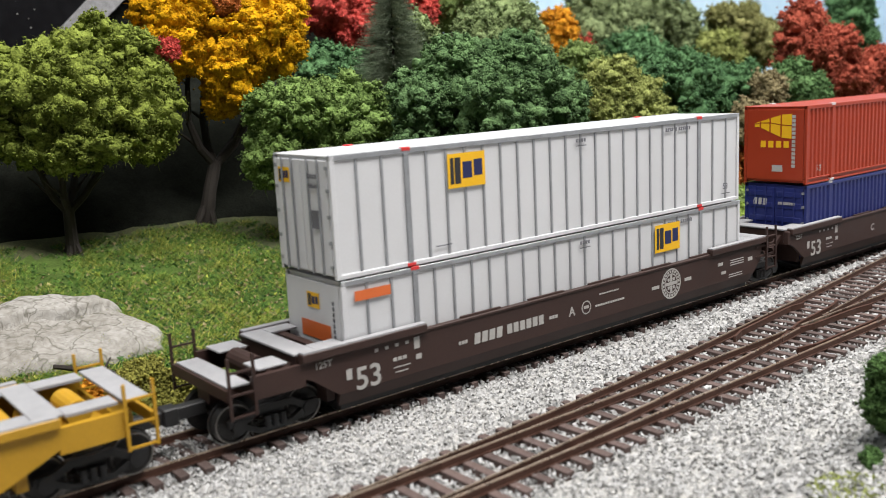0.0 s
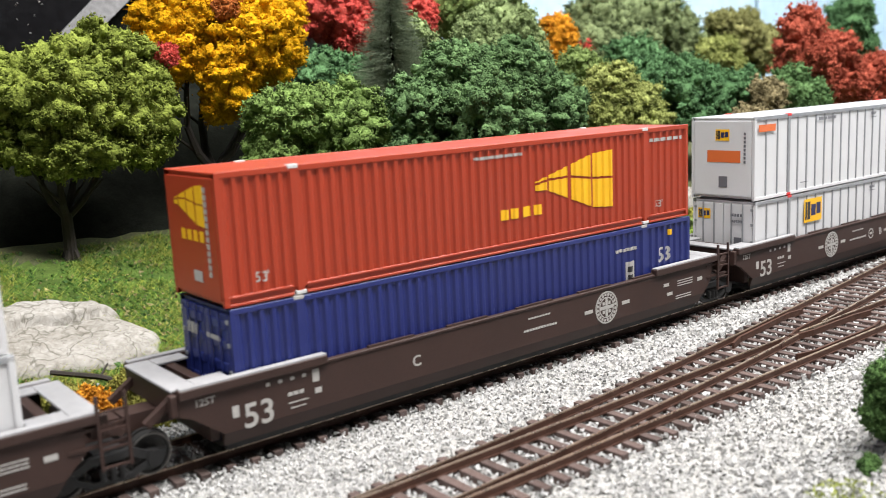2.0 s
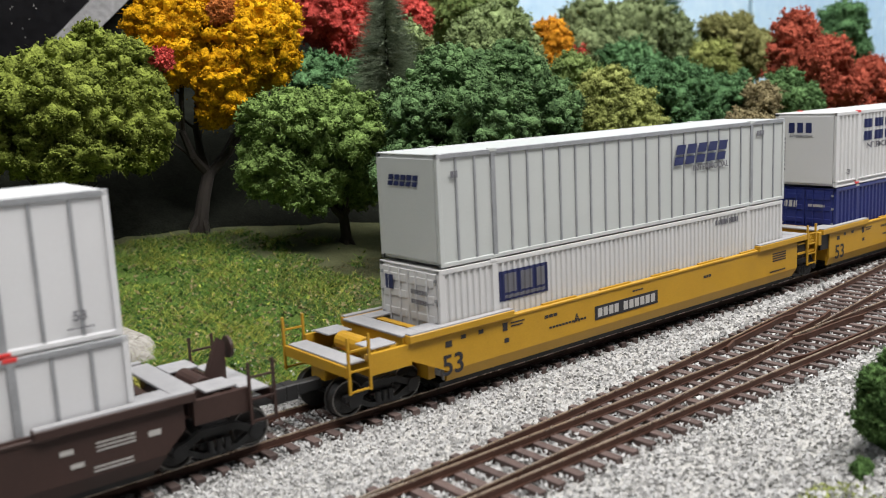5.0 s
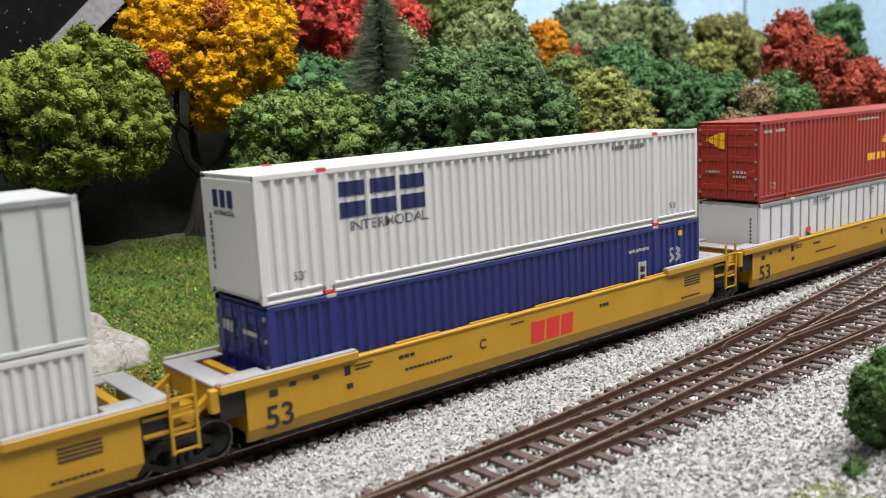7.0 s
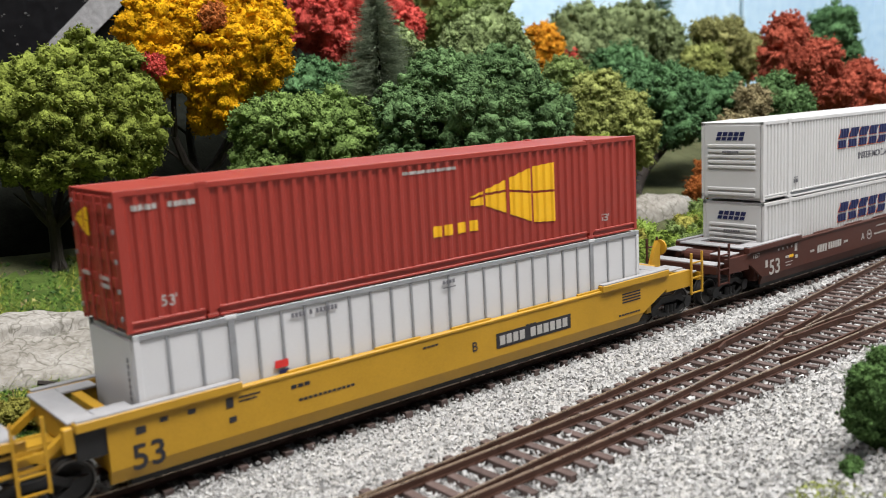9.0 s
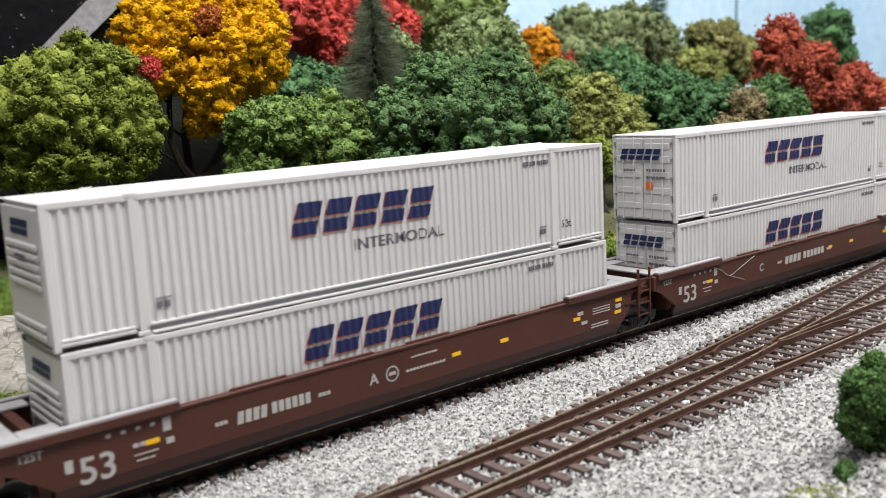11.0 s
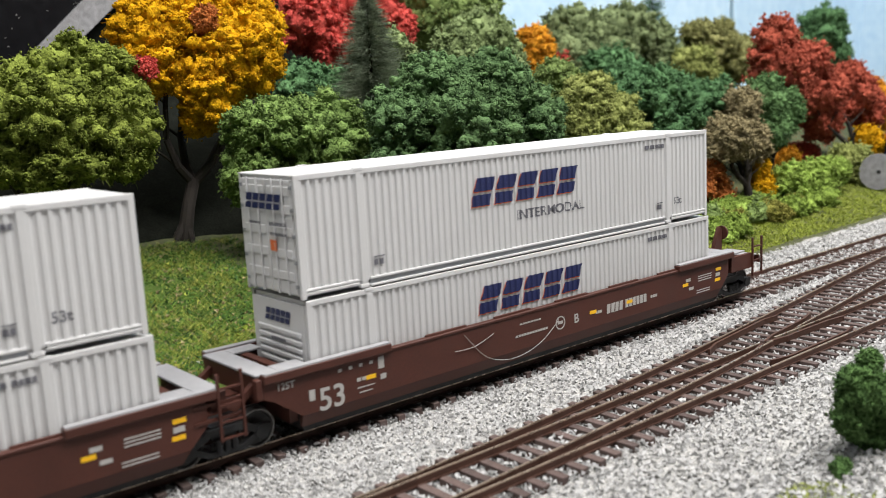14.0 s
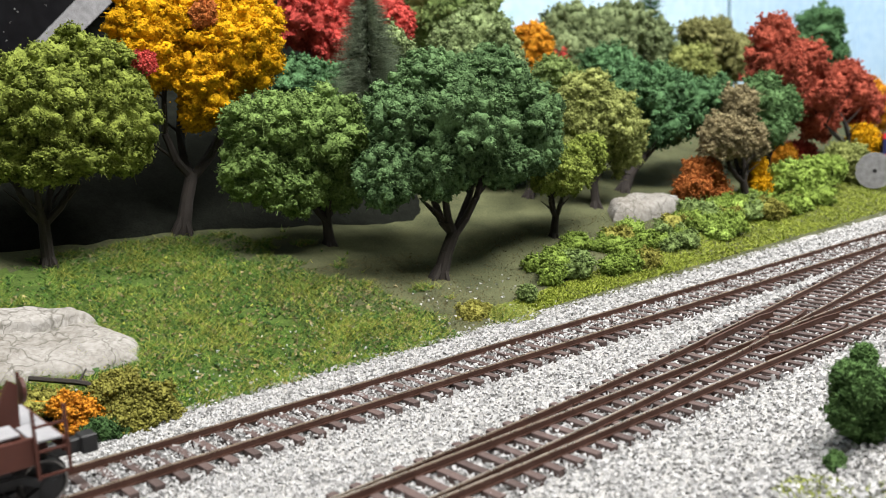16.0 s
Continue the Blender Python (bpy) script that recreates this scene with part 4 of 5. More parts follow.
        if yellow_tabs:
            panel(c, "yellow_tab", [rect(u, u + 3.4, 12.4, 13.6) for u in (17, 112, 132, 166)] + [rect(188, 191.5, 15.2, 16.4), rect(187.5, 191, 11.0, 12.2)], LYEL, y - 0.02)
    return put


def yellow_marks(letter, plate_x, shield):
    def put(c):
        y = -17.05
        lettering(c, "53", 1.2, 9.1, 8.6, LBLK, y - 0.05, 1.02)
        # The last two rectangles paint the shade inside two small holes black.
        panel(c, "marking", [rect(-1.5, 1, 14.8, 16.6), rect(21.5, 23.5, 15.0, 17.6), rect(25, 31, 16.8, 17.2), rect(25, 30, 15.8, 16.2), rect(22, 24, 11.2, 12.6), rect(4.5, 6.5, 16.2, 17.4), rect(11.5, 13.5, 16.2, 17.4)], LBLK, y)
        if plate_x:
            panel(c, "number_plate", [rect(plate_x, plate_x + 34, 10.0, 14.8)], LBLK, y)
            panel(c, "number_bars", bar_row(plate_x + 1.5, plate_x + 13, 10.9, 13.9, 4, 0.25) + bar_row(plate_x + 15, plate_x + 33, 10.9, 13.9, 6, 0.25), LWHT, y - 0.07)
            lettering(c, letter, plate_x - 9, 12.6, 4.2, LBLK, y - 0.05)
        else:
            lettering(c, letter, 72.0, 12.8, 4.2, LBLK, y - 0.05)
        if shield:
            panel(c, "word_mark", [rect(92.5, 98.5, 8.6, 15.4, 0.1), rect(99.5, 105.5, 8.6, 15.4, 0.1), rect(106.5, 112.0, 8.6, 15.4, 0.1)], LRED, y)
        panel(c, "marking", bar_row(42, 60, 11.6, 12.3, 12, 0.25) + bar_row(40, 46, 15.4, 16.4, 3, 0.2) + bar_row(84, 90, 16.4, 16.9, 4, 0.2) + bar_row(126, 131, 14.2, 15.2, 3, 0.2), LBLK, y)
        panel(c, "marking", [rect(174, 184, 13.0 + k * 1.0, 13.5 + k * 1.0) for k in range(4)] + bar_row(172, 184, 8.6, 9.2, 8, 0.2), LBLK, y)
    return put


def hair(c, lines):
    """A stray fibre caught on the side of a car."""
    for line in lines:
        bm = bmesh.new()
        pts = [Vector((x, -17.35, z)) for x, z in line]
        fine_pts = []
        for k in range(len(pts) - 1):
            a, b = pts[max(0, k - 1)], pts[min(len(pts) - 1, k + 2)]
            for u in (0, 0.25, 0.5, 0.75):
                fine_pts.append(pts[k].lerp(pts[k + 1], u) + (pts[k] + pts[k + 1] - a - b) * (u * (1 - u) * 0.25))
        fine_pts.append(pts[-1])
        for p, q in zip(fine_pts, fine_pts[1:]):
            tube(bm, p, q, 0.09, n=5)
        part("stray_fibre", bm, LWHT, c, "pale hair caught on the side")


CAR_X = [-105.0, 170.4, 404.4, 633.1, 912.5, 1140.6, 1368.7, 1636.7, 1863.5, 2091.3]
MOVING = []      # thing, its x at the start, its height


def put(ob, x, z):
    ob.matrix_world = pose(x * MM, 0, z * MM)
    MOVING.append((ob, x * MM, z * MM))


Z_LOW, Z_HIGH = 4.2, 38.0
BR = "brown double-stack well car with white lettering, dusty sides"
YL = "yellow double-stack well car with grey walkways"
RB = "red-brown double-stack well car with yellow reflector tabs"
put(well_car(YELLOW, "empty yellow well car with grey end platform", "joint", "ring", yellow_marks("B", 100, False)), CAR_X[0], 0)
put(well_car(BROWN, BR, "free", "joint", brown_marks("A", 86.5, 44.0, 30.0, 93.5, 98.0, 139.0)), CAR_X[1], 0)
put(well_car(BROWN, BR, "joint", "joint", brown_marks("C", 55.7, roundel=137.0, bars=98.0)), CAR_X[2], 0)
put(well_car(BROWN, BR, "joint", "free", brown_marks("B", 101.8, 111.5, 30.6, 92.9, 73.5, 57.3)), CAR_X[3], 0)
put(well_car(YELLOW, YL, "free", "joint", yellow_marks("A", 64.0, False)), CAR_X[4], 0)
put(well_car(YELLOW, YL, "joint", "joint", yellow_marks("C", None, True)), CAR_X[5], 0)
put(well_car(YELLOW, YL, "joint", "free", yellow_marks("B", 113.0, False)), CAR_X[6], 0)
put(well_car(RBROWN, RB, "free", "joint", brown_marks("A", 83.0, 40.7, 22.0, 89.5, 94.5, None, True)), CAR_X[7], 0)
CAR8 = well_car(RBROWN, RB, "joint", "joint", brown_marks("C", 55.9, 74.5, 34.0, None, None, None, True))
hair(CAR8, [[(22, 18.0), (27, 15.8), (32, 13.0), (39, 15.0), (50, 18.4)], [(32, 13.0), (37, 11.5), (43, 9.6)]])
put(CAR8, CAR_X[8], 0)
CAR9 = well_car(RBROWN, RB, "joint", "free", brown_marks("B", 105.0, 121.0, 23.0, 97.0, 76.0, None, True))
hair(CAR9, [[(54, 17.5), (58, 13.0), (63, 8.5), (71, 5.8), (80, 6.0), (89, 9.0), (96, 14.0)], [(50, 13.2), (58, 13.0), (66, 15.5)]])
put(CAR9, CAR_X[9], 0)

put(emp_box("white ribbed container with yellow badge and orange stripe", 132.5, 4.0, "wall", LRED), CAR_X[1], Z_LOW)
put(emp_box("white ribbed container with end doors and yellow badge", 39.5, None, "door", LRED), CAR_X[1] - 1, Z_HIGH)
put(blue_box("navy blue corrugated container with white marks"), CAR_X[2] + 1, Z_LOW)
put(stax_box(ORANGE, "orange-red corrugated container with yellow fan mark", "wall"), CAR_X[2], Z_HIGH)
put(emp_box("white ribbed container with doors under another", 36.5, None, "door", LRED), CAR_X[3] + 1, Z_LOW)
put(emp_box("white ribbed container with orange stripe on its end", 130.5, 2.5, "wall", LRED, 48.0), CAR_X[3], Z_HIGH)
put(csx_small_box("white container with doors and dark blue badge"), CAR_X[4] - 1, Z_LOW)
put(grey_swift_box("pale grey ribbed container with navy word mark"), CAR_X[4], Z_HIGH)
put(blue_box("navy blue corrugated container with white marks"), CAR_X[5] + 1, Z_LOW)
put(csx_box("bright white corrugated container with navy word mark"), CAR_X[5], Z_HIGH)
put(emp_box("plain white ribbed container under a red one", None, None, "plain", None, 42.0), CAR_X[6] + 1, Z_LOW)
put(stax_box(RED, "dark red corrugated container with doors and yellow fan", "door"), CAR_X[6], Z_HIGH)
for k, low_end, high_end in ((7, "wall", "wall"), (8, "door", "door"), (9, "wall", "door")):
    for end_kind, x, z in ((low_end, CAR_X[k] + 1, Z_LOW), (high_end, CAR_X[k], Z_HIGH)):
        put(swift_box("white finely corrugated container with navy mark and " + ("end doors" if end_kind == "door" else "a fluted end wall"), end_kind), x, z)


# ---- trees ----
PERM = np.random.default_rng(99).permutation(256)
GRAD = np.random.default_rng(98).normal(size=(256, 3))
GRAD /= np.linalg.norm(GRAD, axis=1)[:, None]


def noise_at(p):
    """Gradient noise at many points at once."""
    i = np.floor(p).astype(int)
    f = p - i
    u = f * f * f * (f * (f * 6 - 15) + 10)
    total = np.zeros(len(p))
    for dx, dy, dz in itertools.product((0, 1), repeat=3):
        h = PERM[(PERM[(PERM[(i[:, 0] + dx) & 255] + i[:, 1] + dy) & 255] + i[:, 2] + dz) & 255]
        w = (u[:, 0] if dx else 1 - u[:, 0]) * (u[:, 1] if dy else 1 - u[:, 1]) * (u[:, 2] if dz else 1 - u[:, 2])
        total += w * (GRAD[h] * (f - (dx, dy, dz))).sum(1)
    return total


def billow(p, s):
    """Rounded puffs of about the size s, with sharp creases between them."""
    return np.minimum(1.0, np.abs(noise_at(p / s)) * 2.4)


ROUND = {}


def round_mesh(level):
    if level not in ROUND:
        bm = bmesh.new()
        bmesh.ops.create_icosphere(bm, subdivisions=level, radius=1.0)
        bm.verts.index_update()
        ROUND[level] = (np.array([v.co[:] for v in bm.verts]), np.array([[v.index for v in f.verts] for f in bm.faces]))
        bm.free()
    return ROUND[level]


def foam(lobes, level, count, size, rng):
    """A foam crown: creased lobes, knobbly puffs on them, and a skin of crumbs and short fibres."""
    U, F = round_mesh(max(3, level - 1))
    PU, PF = round_mesh(2 if level > 5 else 1)
    size = size * (1.35 if level > 5 else 1.15)
    per = {6: 240, 5: 150}.get(level, 30)
    vs, fs, outs, weight, at = [], [], [], [], 0

    def add(v, f, out, w):
        nonlocal at
        vs.append(v)
        fs.append(f + at)
        outs.append(out)
        weight.append(w)
        at += len(v)
    for k, (x, y, z, rx, rz) in enumerate(lobes):
        r = min(rx, rz)
        shift = rng.uniform(0, 300, 3)
        s = min(17.0, max(4.0, 0.8 * r))

        def grown(u):
            """How far the lobe reaches along the directions u, as a share of its radius."""
            p = u * (rx, rx * 0.9, rz) + shift
            return 0.74 + 0.32 * billow(p, s) + 0.16 * billow(p + 50, 0.42 * s) - 0.7 * np.clip(-noise_at(p / (0.55 * s) + 90) - 0.15, 0, 0.5)

        def buried(v):
            hid = np.zeros(len(v), bool)
            for j, (ox, oy, oz, orx, orz) in enumerate(lobes):
                if j != k:
                    hid |= ((((v - (ox, oy, oz)) / (orx, orx * 0.9, orz)) ** 2).sum(1) < 0.45)
            return hid
        v = U * (rx, rx * 0.9, rz) * (grown(U) * 0.94)[:, None] + (x, y, z)
        hid = buried(v)
        add(v, F[~hid[F].all(1)], U, np.where(hid, 0.0, 0.12 * rx * rz / len(U)))
        d = rng.normal(size=(per, 3)) + (0, -0.15, 0.1)
        d /= np.linalg.norm(d, axis=1)[:, None]
        c = d * (rx, rx * 0.9, rz) * grown(d)[:, None] + (x, y, z)
        ok = ~buried(c)
        d, c = d[ok], c[ok]
        n, m = len(c), len(PU)
        if n:
            pr = r * rng.uniform(0.06, 0.15, n) * (1.5 if level < 5 else 1.0)
            turn = np.linalg.qr(rng.normal(size=(n, 3, 3)))[0]
            u = np.einsum("nij,mj->nmi", turn, PU)
            v = u * (pr[:, None] * (1 + rng.uniform(-0.42, 0.42, (n, m))))[:, :, None] * rng.uniform(0.6, 1.5, (n, 1, 3)) + c[:, None]
            f = (PF[None] + m * np.arange(n)[:, None, None]).reshape(-1, 3)
            facing = np.maximum(0.0, (u * d[:, None]).sum(2) + 0.3)
            add(v.reshape(-1, 3), f, u.reshape(-1, 3), (facing * (rx * rz / (n * m))).ravel())
    v, f, out, weight = np.concatenate(vs), np.concatenate(fs), np.concatenate(outs), np.concatenate(weight)
    pick = rng.choice(len(v), count, p=weight / weight.sum())
    jitter = rng.normal(size=(count, 3)) * size * 0.9
    v1, f1 = flakes(v[pick] + out[pick] * (size * rng.uniform(-0.3, 1.0, count))[:, None] + jitter, size * rng.uniform(0.45, 1.25, count), rng, 0.7)
    n = count // 5
    pick = rng.choice(len(v), n, p=weight / weight.sum())
    tip = out[pick] + rng.normal(size=(n, 3)) * 0.7 - (0, 0, 0.25)
    side = rng.normal(size=(n, 3)) * size * 0.2
    p = v[pick]
    v2 = np.stack([p - side, p + side, p + tip * (size * rng.uniform(1.5, 4.5, n))[:, None]], 1).reshape(-1, 3)
    f2 = np.arange(3 * n).reshape(-1, 3)
    return np.concatenate([v, v1, v2]), np.concatenate([f, f1 + len(v), f2 + len(v) + len(v1)])


def limbs(bm, top, r, rng, forks=4):
    """A trunk that forks low into curved limbs, from the origin up to the crown's middle."""
    t = Vector(top)
    h = t.length
    mid = t * 0.30 + Vector((rng.uniform(-1, 1), rng.uniform(-1, 1), 0)) * r
    for k in range(5):
        a = k * math.tau / 5 + rng.uniform(-0.3, 0.3)
        tube(bm, Vector((math.cos(a), math.sin(a), 0)) * r * 1.9 - Vector((0, 0, r)), mid * 0.35, r * 0.4, r * 0.7, 6)
    tube(bm, Vector((0, 0, -2 * r)), mid * 0.55, r * 1.3, r * 1.02, 10)
    tube(bm, mid * 0.54, mid * 1.03, r * 1.02, r * 0.95, 10)
    start = rng.uniform(0, 1.5)
    for k in range(forks):
        a = start + k * math.tau / forks + rng.uniform(-0.35, 0.35)
        out = Vector((math.cos(a), 0.45 * math.sin(a) + 0.15, 0))
        w = rng.uniform(0.75, 1.15)
        pts = [mid - Vector((0, 0, r * 0.5)), mid + out * h * 0.11 * w + t * 0.08, mid + out * h * 0.20 * w + t * 0.22, mid + out * h * 0.23 * w + t * 0.40, mid + out * h * 0.24 * w + t * 0.62]
        rad = [r * 0.72, r * 0.66, r * 0.52, r * 0.4, r * 0.15]
        for i in range(4):
            tube(bm, pts[i], pts[i + 1], rad[i], rad[i + 1], 7)
        for i, j in ((1, -0.8), (2, 0.8), (3, -0.6)):
            tube(bm, pts[i], pts[i] + Vector((math.cos(a + j), math.sin(a + j), 0.9)) * h * 0.16, rad[i] * 0.5, r * 0.1, 5)


def tree(label, base, lobes, material, level, count, size, trunk=3.0, extra=(), name="model_tree"):
    seed = int(abs(base[0] * 7 + base[1] * 13)) + len(lobes)
    rng = np.random.default_rng(seed)
    t = thing(name, label, "tree" if name.endswith("tree") else "bush", m=pose(base[0] * MM, base[1] * MM, base[2] * MM))
    o = np.array((*base, 0.0, 0.0))
    if trunk:
        bm = bmesh.new()
        c = np.average(np.array(lobes)[:, :3], axis=0, weights=np.array(lobes)[:, 3] ** 2)
        limbs(bm, Vector(c) - Vector(base), trunk, np.random.default_rng(seed + 50))
        part("trunk", bm, BARK, t, "dark brown forked trunk")
    v, f = foam([tuple(np.array(q) - o) for q in lobes], level, count, size, rng)
    ob = new("crown", from_arrays("crown", v * MM, f, material, True))
    ob.parent = t
    for *place, tuft in extra:
        v, f = foam([tuple(np.array(place) - o)], 5, 900, size, rng)
        ob = new("foliage_tuft", from_arrays("foliage_tuft", v * MM, f, tuft))
        ob.parent = t
    return t


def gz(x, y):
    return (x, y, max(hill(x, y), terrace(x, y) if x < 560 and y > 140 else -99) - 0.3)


tree("olive-green foam tree with a drooping crown on the bank", gz(156, 166), [(181.0, 172.0, 106.0, 22.5, 14.2), (155.4, 160.0, 91.7, 24.5, 21.2), (185.5, 164.0, 86.8, 20.1, 19.0), (159.8, 158.0, 70.2, 20.3, 10.2), (189.0, 162.0, 71.2, 13.1, 10.8), (138.0, 175.0, 88.4, 22.3, 22.3)], F_LEFT, 6, 20800, 0.42, 2.4)
tree("bright yellow autumn foam tree with forked trunk", gz(220, 180), [(221.2, 186.0, 124.8, 19.3, 19.3), (213.8, 182.0, 108.3, 17.3, 13.2), (252.6, 172.0, 113.6, 22.7, 19.8), (235.8, 170.0, 98.4, 15.0, 16.0), (230.8, 174.0, 84.6, 8.3, 7.8), (265.3, 182.0, 127.5, 16.3, 16.3), (247.5, 192.0, 136.0, 24.2, 16.2)], F_YEL, 6, 20800, 0.42, 3.0, extra=[(203, 160, 107.8, 4.4, 4.4, F_RED), (236, 168, 128, 7.5, 6.5, F_RUST)])
tree("crimson foam tree behind the spruce", gz(400, 300), [(367.9, 290.0, 141.9, 21.7, 21.7), (382.7, 285.0, 125.6, 16.5, 18.3), (421.5, 305.0, 151.7, 31.1, 23.3), (440.8, 290.0, 137.3, 13.7, 13.7)], F_RED, 5, 5400, 0.7, 3.0)
tree("full green foam tree low on the bank", gz(275, 138), [(246.2, 140.0, 78.4, 18.8, 13.0), (268.5, 134.0, 73.2, 23.1, 18.5), (286.4, 134.0, 64.1, 15.9, 17.2), (240.2, 140.0, 60.1, 15.0, 15.0), (255.7, 136.0, 49.9, 17.9, 12.2), (279.5, 140.0, 47.2, 16.0, 12.0)], F_GREEN, 6, 19200, 0.42, 2.4)
tree("large blue-green foam tree with forked trunk", gz(297, 87), [(306.8, 98.0, 93.3, 18.2, 15.7), (345.0, 98.0, 92.2, 21.4, 17.4), (310.3, 84.0, 76.7, 27.4, 18.7), (283.5, 92.0, 78.3, 14.6, 14.6), (358.9, 92.0, 72.7, 20.5, 19.1), (275.7, 90.0, 56.0, 14.9, 14.0), (295.9, 84.0, 56.8, 17.2, 13.5), (335.3, 86.0, 55.8, 19.7, 11.8), (366.1, 90.0, 59.9, 13.8, 12.4)], F_BLUE, 6, 24000, 0.42, 3.0)
tree("pale olive foam tree behind the others", gz(440, 215), [(449.9, 220.0, 122.5, 26.1, 20.0), (420.8, 212.0, 115.0, 15.7, 15.7), (467.0, 215.0, 107.7, 16.6, 18.5)], F_PALE, 5, 5400, 0.7, 3.0)
tree("brownish green foam tree in the back row", gz(490, 307), [(483.5, 307.0, 147.3, 29.0, 24.9), (522.8, 307.0, 150.1, 25.8, 19.3)], F_DKOL, 5, 3600, 0.8, 3.0)
tree("orange autumn foam tree in the back row", gz(577, 288), [(572.6, 288.0, 121.2, 16.8, 16.8), (576.2, 286.0, 105.8, 14.3, 13.4), (563.5, 288.0, 129.8, 8.8, 7.9)], F_ORG, 5, 2700, 0.8, 3.0, extra=[(597, 282, 111, 8, 9, F_RED)])
tree("wide dark olive foam tree", gz(660, 290), [(629.5, 300.0, 133.2, 30.5, 23.5), (688.3, 300.0, 135.9, 39.4, 25.6), (729.3, 295.0, 115.9, 31.5, 30.5), (652.8, 290.0, 109.2, 35.8, 28.6), (611.7, 285.0, 109.6, 22.9, 27.5)], F_PALE2, 5, 8400, 0.9, 3.0)
tree("brownish olive foam tree behind the yellow-olive one", gz(430, 160), [(463.3, 165.0, 91.2, 15.6, 16.6), (483.8, 165.0, 83.6, 14.2, 16.0), (453.1, 168.0, 71.2, 15.5, 17.3)], F_DKOL, 5, 4200, 0.7, 2.5)
tree("yellow-olive foam tree beside the rock", gz(452, 125), [(453.4, 132.0, 82.2, 16.4, 13.8), (463.5, 126.0, 68.5, 20.5, 16.5), (476.2, 126.0, 56.1, 14.1, 16.8), (443.0, 132.0, 66.5, 14.6, 19.5)], F_OLIVE, 6, 12800, 0.5, 2.5)
tree("dark green foam tree behind the rust bush", gz(505, 150), [(535.9, 150.0, 83.0, 22.1, 19.1), (567.3, 146.0, 74.2, 26.6, 20.9), (610.0, 150.0, 74.4, 15.1, 16.7), (542.2, 146.0, 60.6, 23.0, 14.1), (511.5, 156.0, 82.3, 16.3, 18.1)], F_DARK, 5, 8400, 0.7, 3.5)
tree("small yellow-green foam tree in the back row", gz(740, 256), [(734.9, 256.0, 106.0, 18.8, 14.8), (750.2, 256.0, 96.0, 17.0, 15.0)], F_OLIVE, 5, 1800, 1.0, 3.0)
tree("olive foam tree in the back row", gz(790, 272), [(782.9, 272.0, 124.0, 24.9, 19.7), (813.6, 268.0, 110.7, 26.5, 25.4), (760.9, 272.0, 134.0, 12.7, 9.2), (805.7, 272.0, 136.8, 12.6, 9.5)], F_DKBR, 5, 4200, 1.0, 3.0)
tree("brown twiggy foam tree beside a yellow bush", gz(572, 100), [(581.0, 112.0, 72.8, 12.6, 12.6), (552.2, 104.0, 52.7, 17.1, 14.3), (578.3, 104.0, 49.1, 12.5, 15.4)], F_BROWN, 5, 5400, 0.8, 2.5)
tree("dark green foam tree beside the red one", gz(640, 128), [(630.2, 127.0, 74.9, 16.6, 16.6), (657.1, 125.0, 65.7, 14.6, 17.0), (634.9, 123.0, 55.0, 15.9, 14.3), (622.9, 129.0, 57.7, 11.9, 23.7)], F_GREEN3, 5, 4200, 0.9, 3.0)
tree("brick red foam tree with bare lower branches", gz(760, 114), [(667.1, 138.0, 118.3, 15.6, 14.8), (667.9, 136.0, 98.0, 22.7, 18.5), (708.4, 136.0, 99.5, 19.2, 15.4), (718.3, 134.0, 75.8, 20.8, 15.6), (764.2, 130.0, 78.4, 20.2, 20.7), (789.6, 128.0, 63.9, 16.5, 20.2), (731.6, 136.0, 55.8, 18.5, 16.8), (700.3, 138.0, 76.6, 13.7, 15.4)], F_BRICK, 5, 10800, 0.9, 2.6)
tree("tall dark green foam tree in the back row", gz(960, 261), [(971.4, 261.0, 137.2, 26.9, 21.1), (982.0, 261.0, 111.3, 24.9, 20.1), (956.2, 263.0, 117.4, 19.8, 23.3)], F_DARK, 5, 3600, 1.2, 3.0)
tree("fresh green foam tree beside the olive one", gz(392, 104), [(392.6, 98.0, 44.7, 16.3, 10.5), (415.2, 100.0, 53.1, 11.4, 10.8), (388.9, 104.0, 55.1, 11.7, 10.5)], F_OLIVE3, 6, 8800, 0.45, 2.0)
tree("dark foam tree behind the spruce", gz(350, 240), [(330.8, 240.0, 98.3, 18.1, 16.4), (353.9, 240.0, 90.9, 16.9, 16.9), (366.1, 235.0, 80.2, 20.5, 17.1)], F_DARK, 5, 3000, 0.8, 2.0)
tree("pale green foam tree beside the spruce", gz(358, 190), [(356.2, 190.0, 118.6, 10.6, 8.1), (365.7, 190.0, 112.4, 8.2, 7.6), (369.2, 196.0, 95.3, 12.9, 19.4)], F_PALE, 5, 2700, 0.6, 1.5)
tree("dark green foam tree in the middle row", gz(600, 230), [(599.7, 232.0, 94.0, 25.8, 25.8), (537.0, 225.0, 75.4, 24.3, 24.3)], F_DARK, 5, 3600, 0.9, 3.0)
tree("orange foam tree behind the red one", gz(834, 150), [(852.2, 150.0, 69.0, 12.8, 14.8), (865.0, 148.0, 53.7, 12.0, 14.0)], F_ORG, 5, 2100, 1.0, 3.0)
tree("dark green foam tree low in the middle row", gz(420, 190), [(435.1, 190.0, 55.1, 31.5, 21.0), (497.1, 190.0, 50.5, 22.5, 22.5)], F_GREEN2, 5, 3000, 0.8, 2.0)


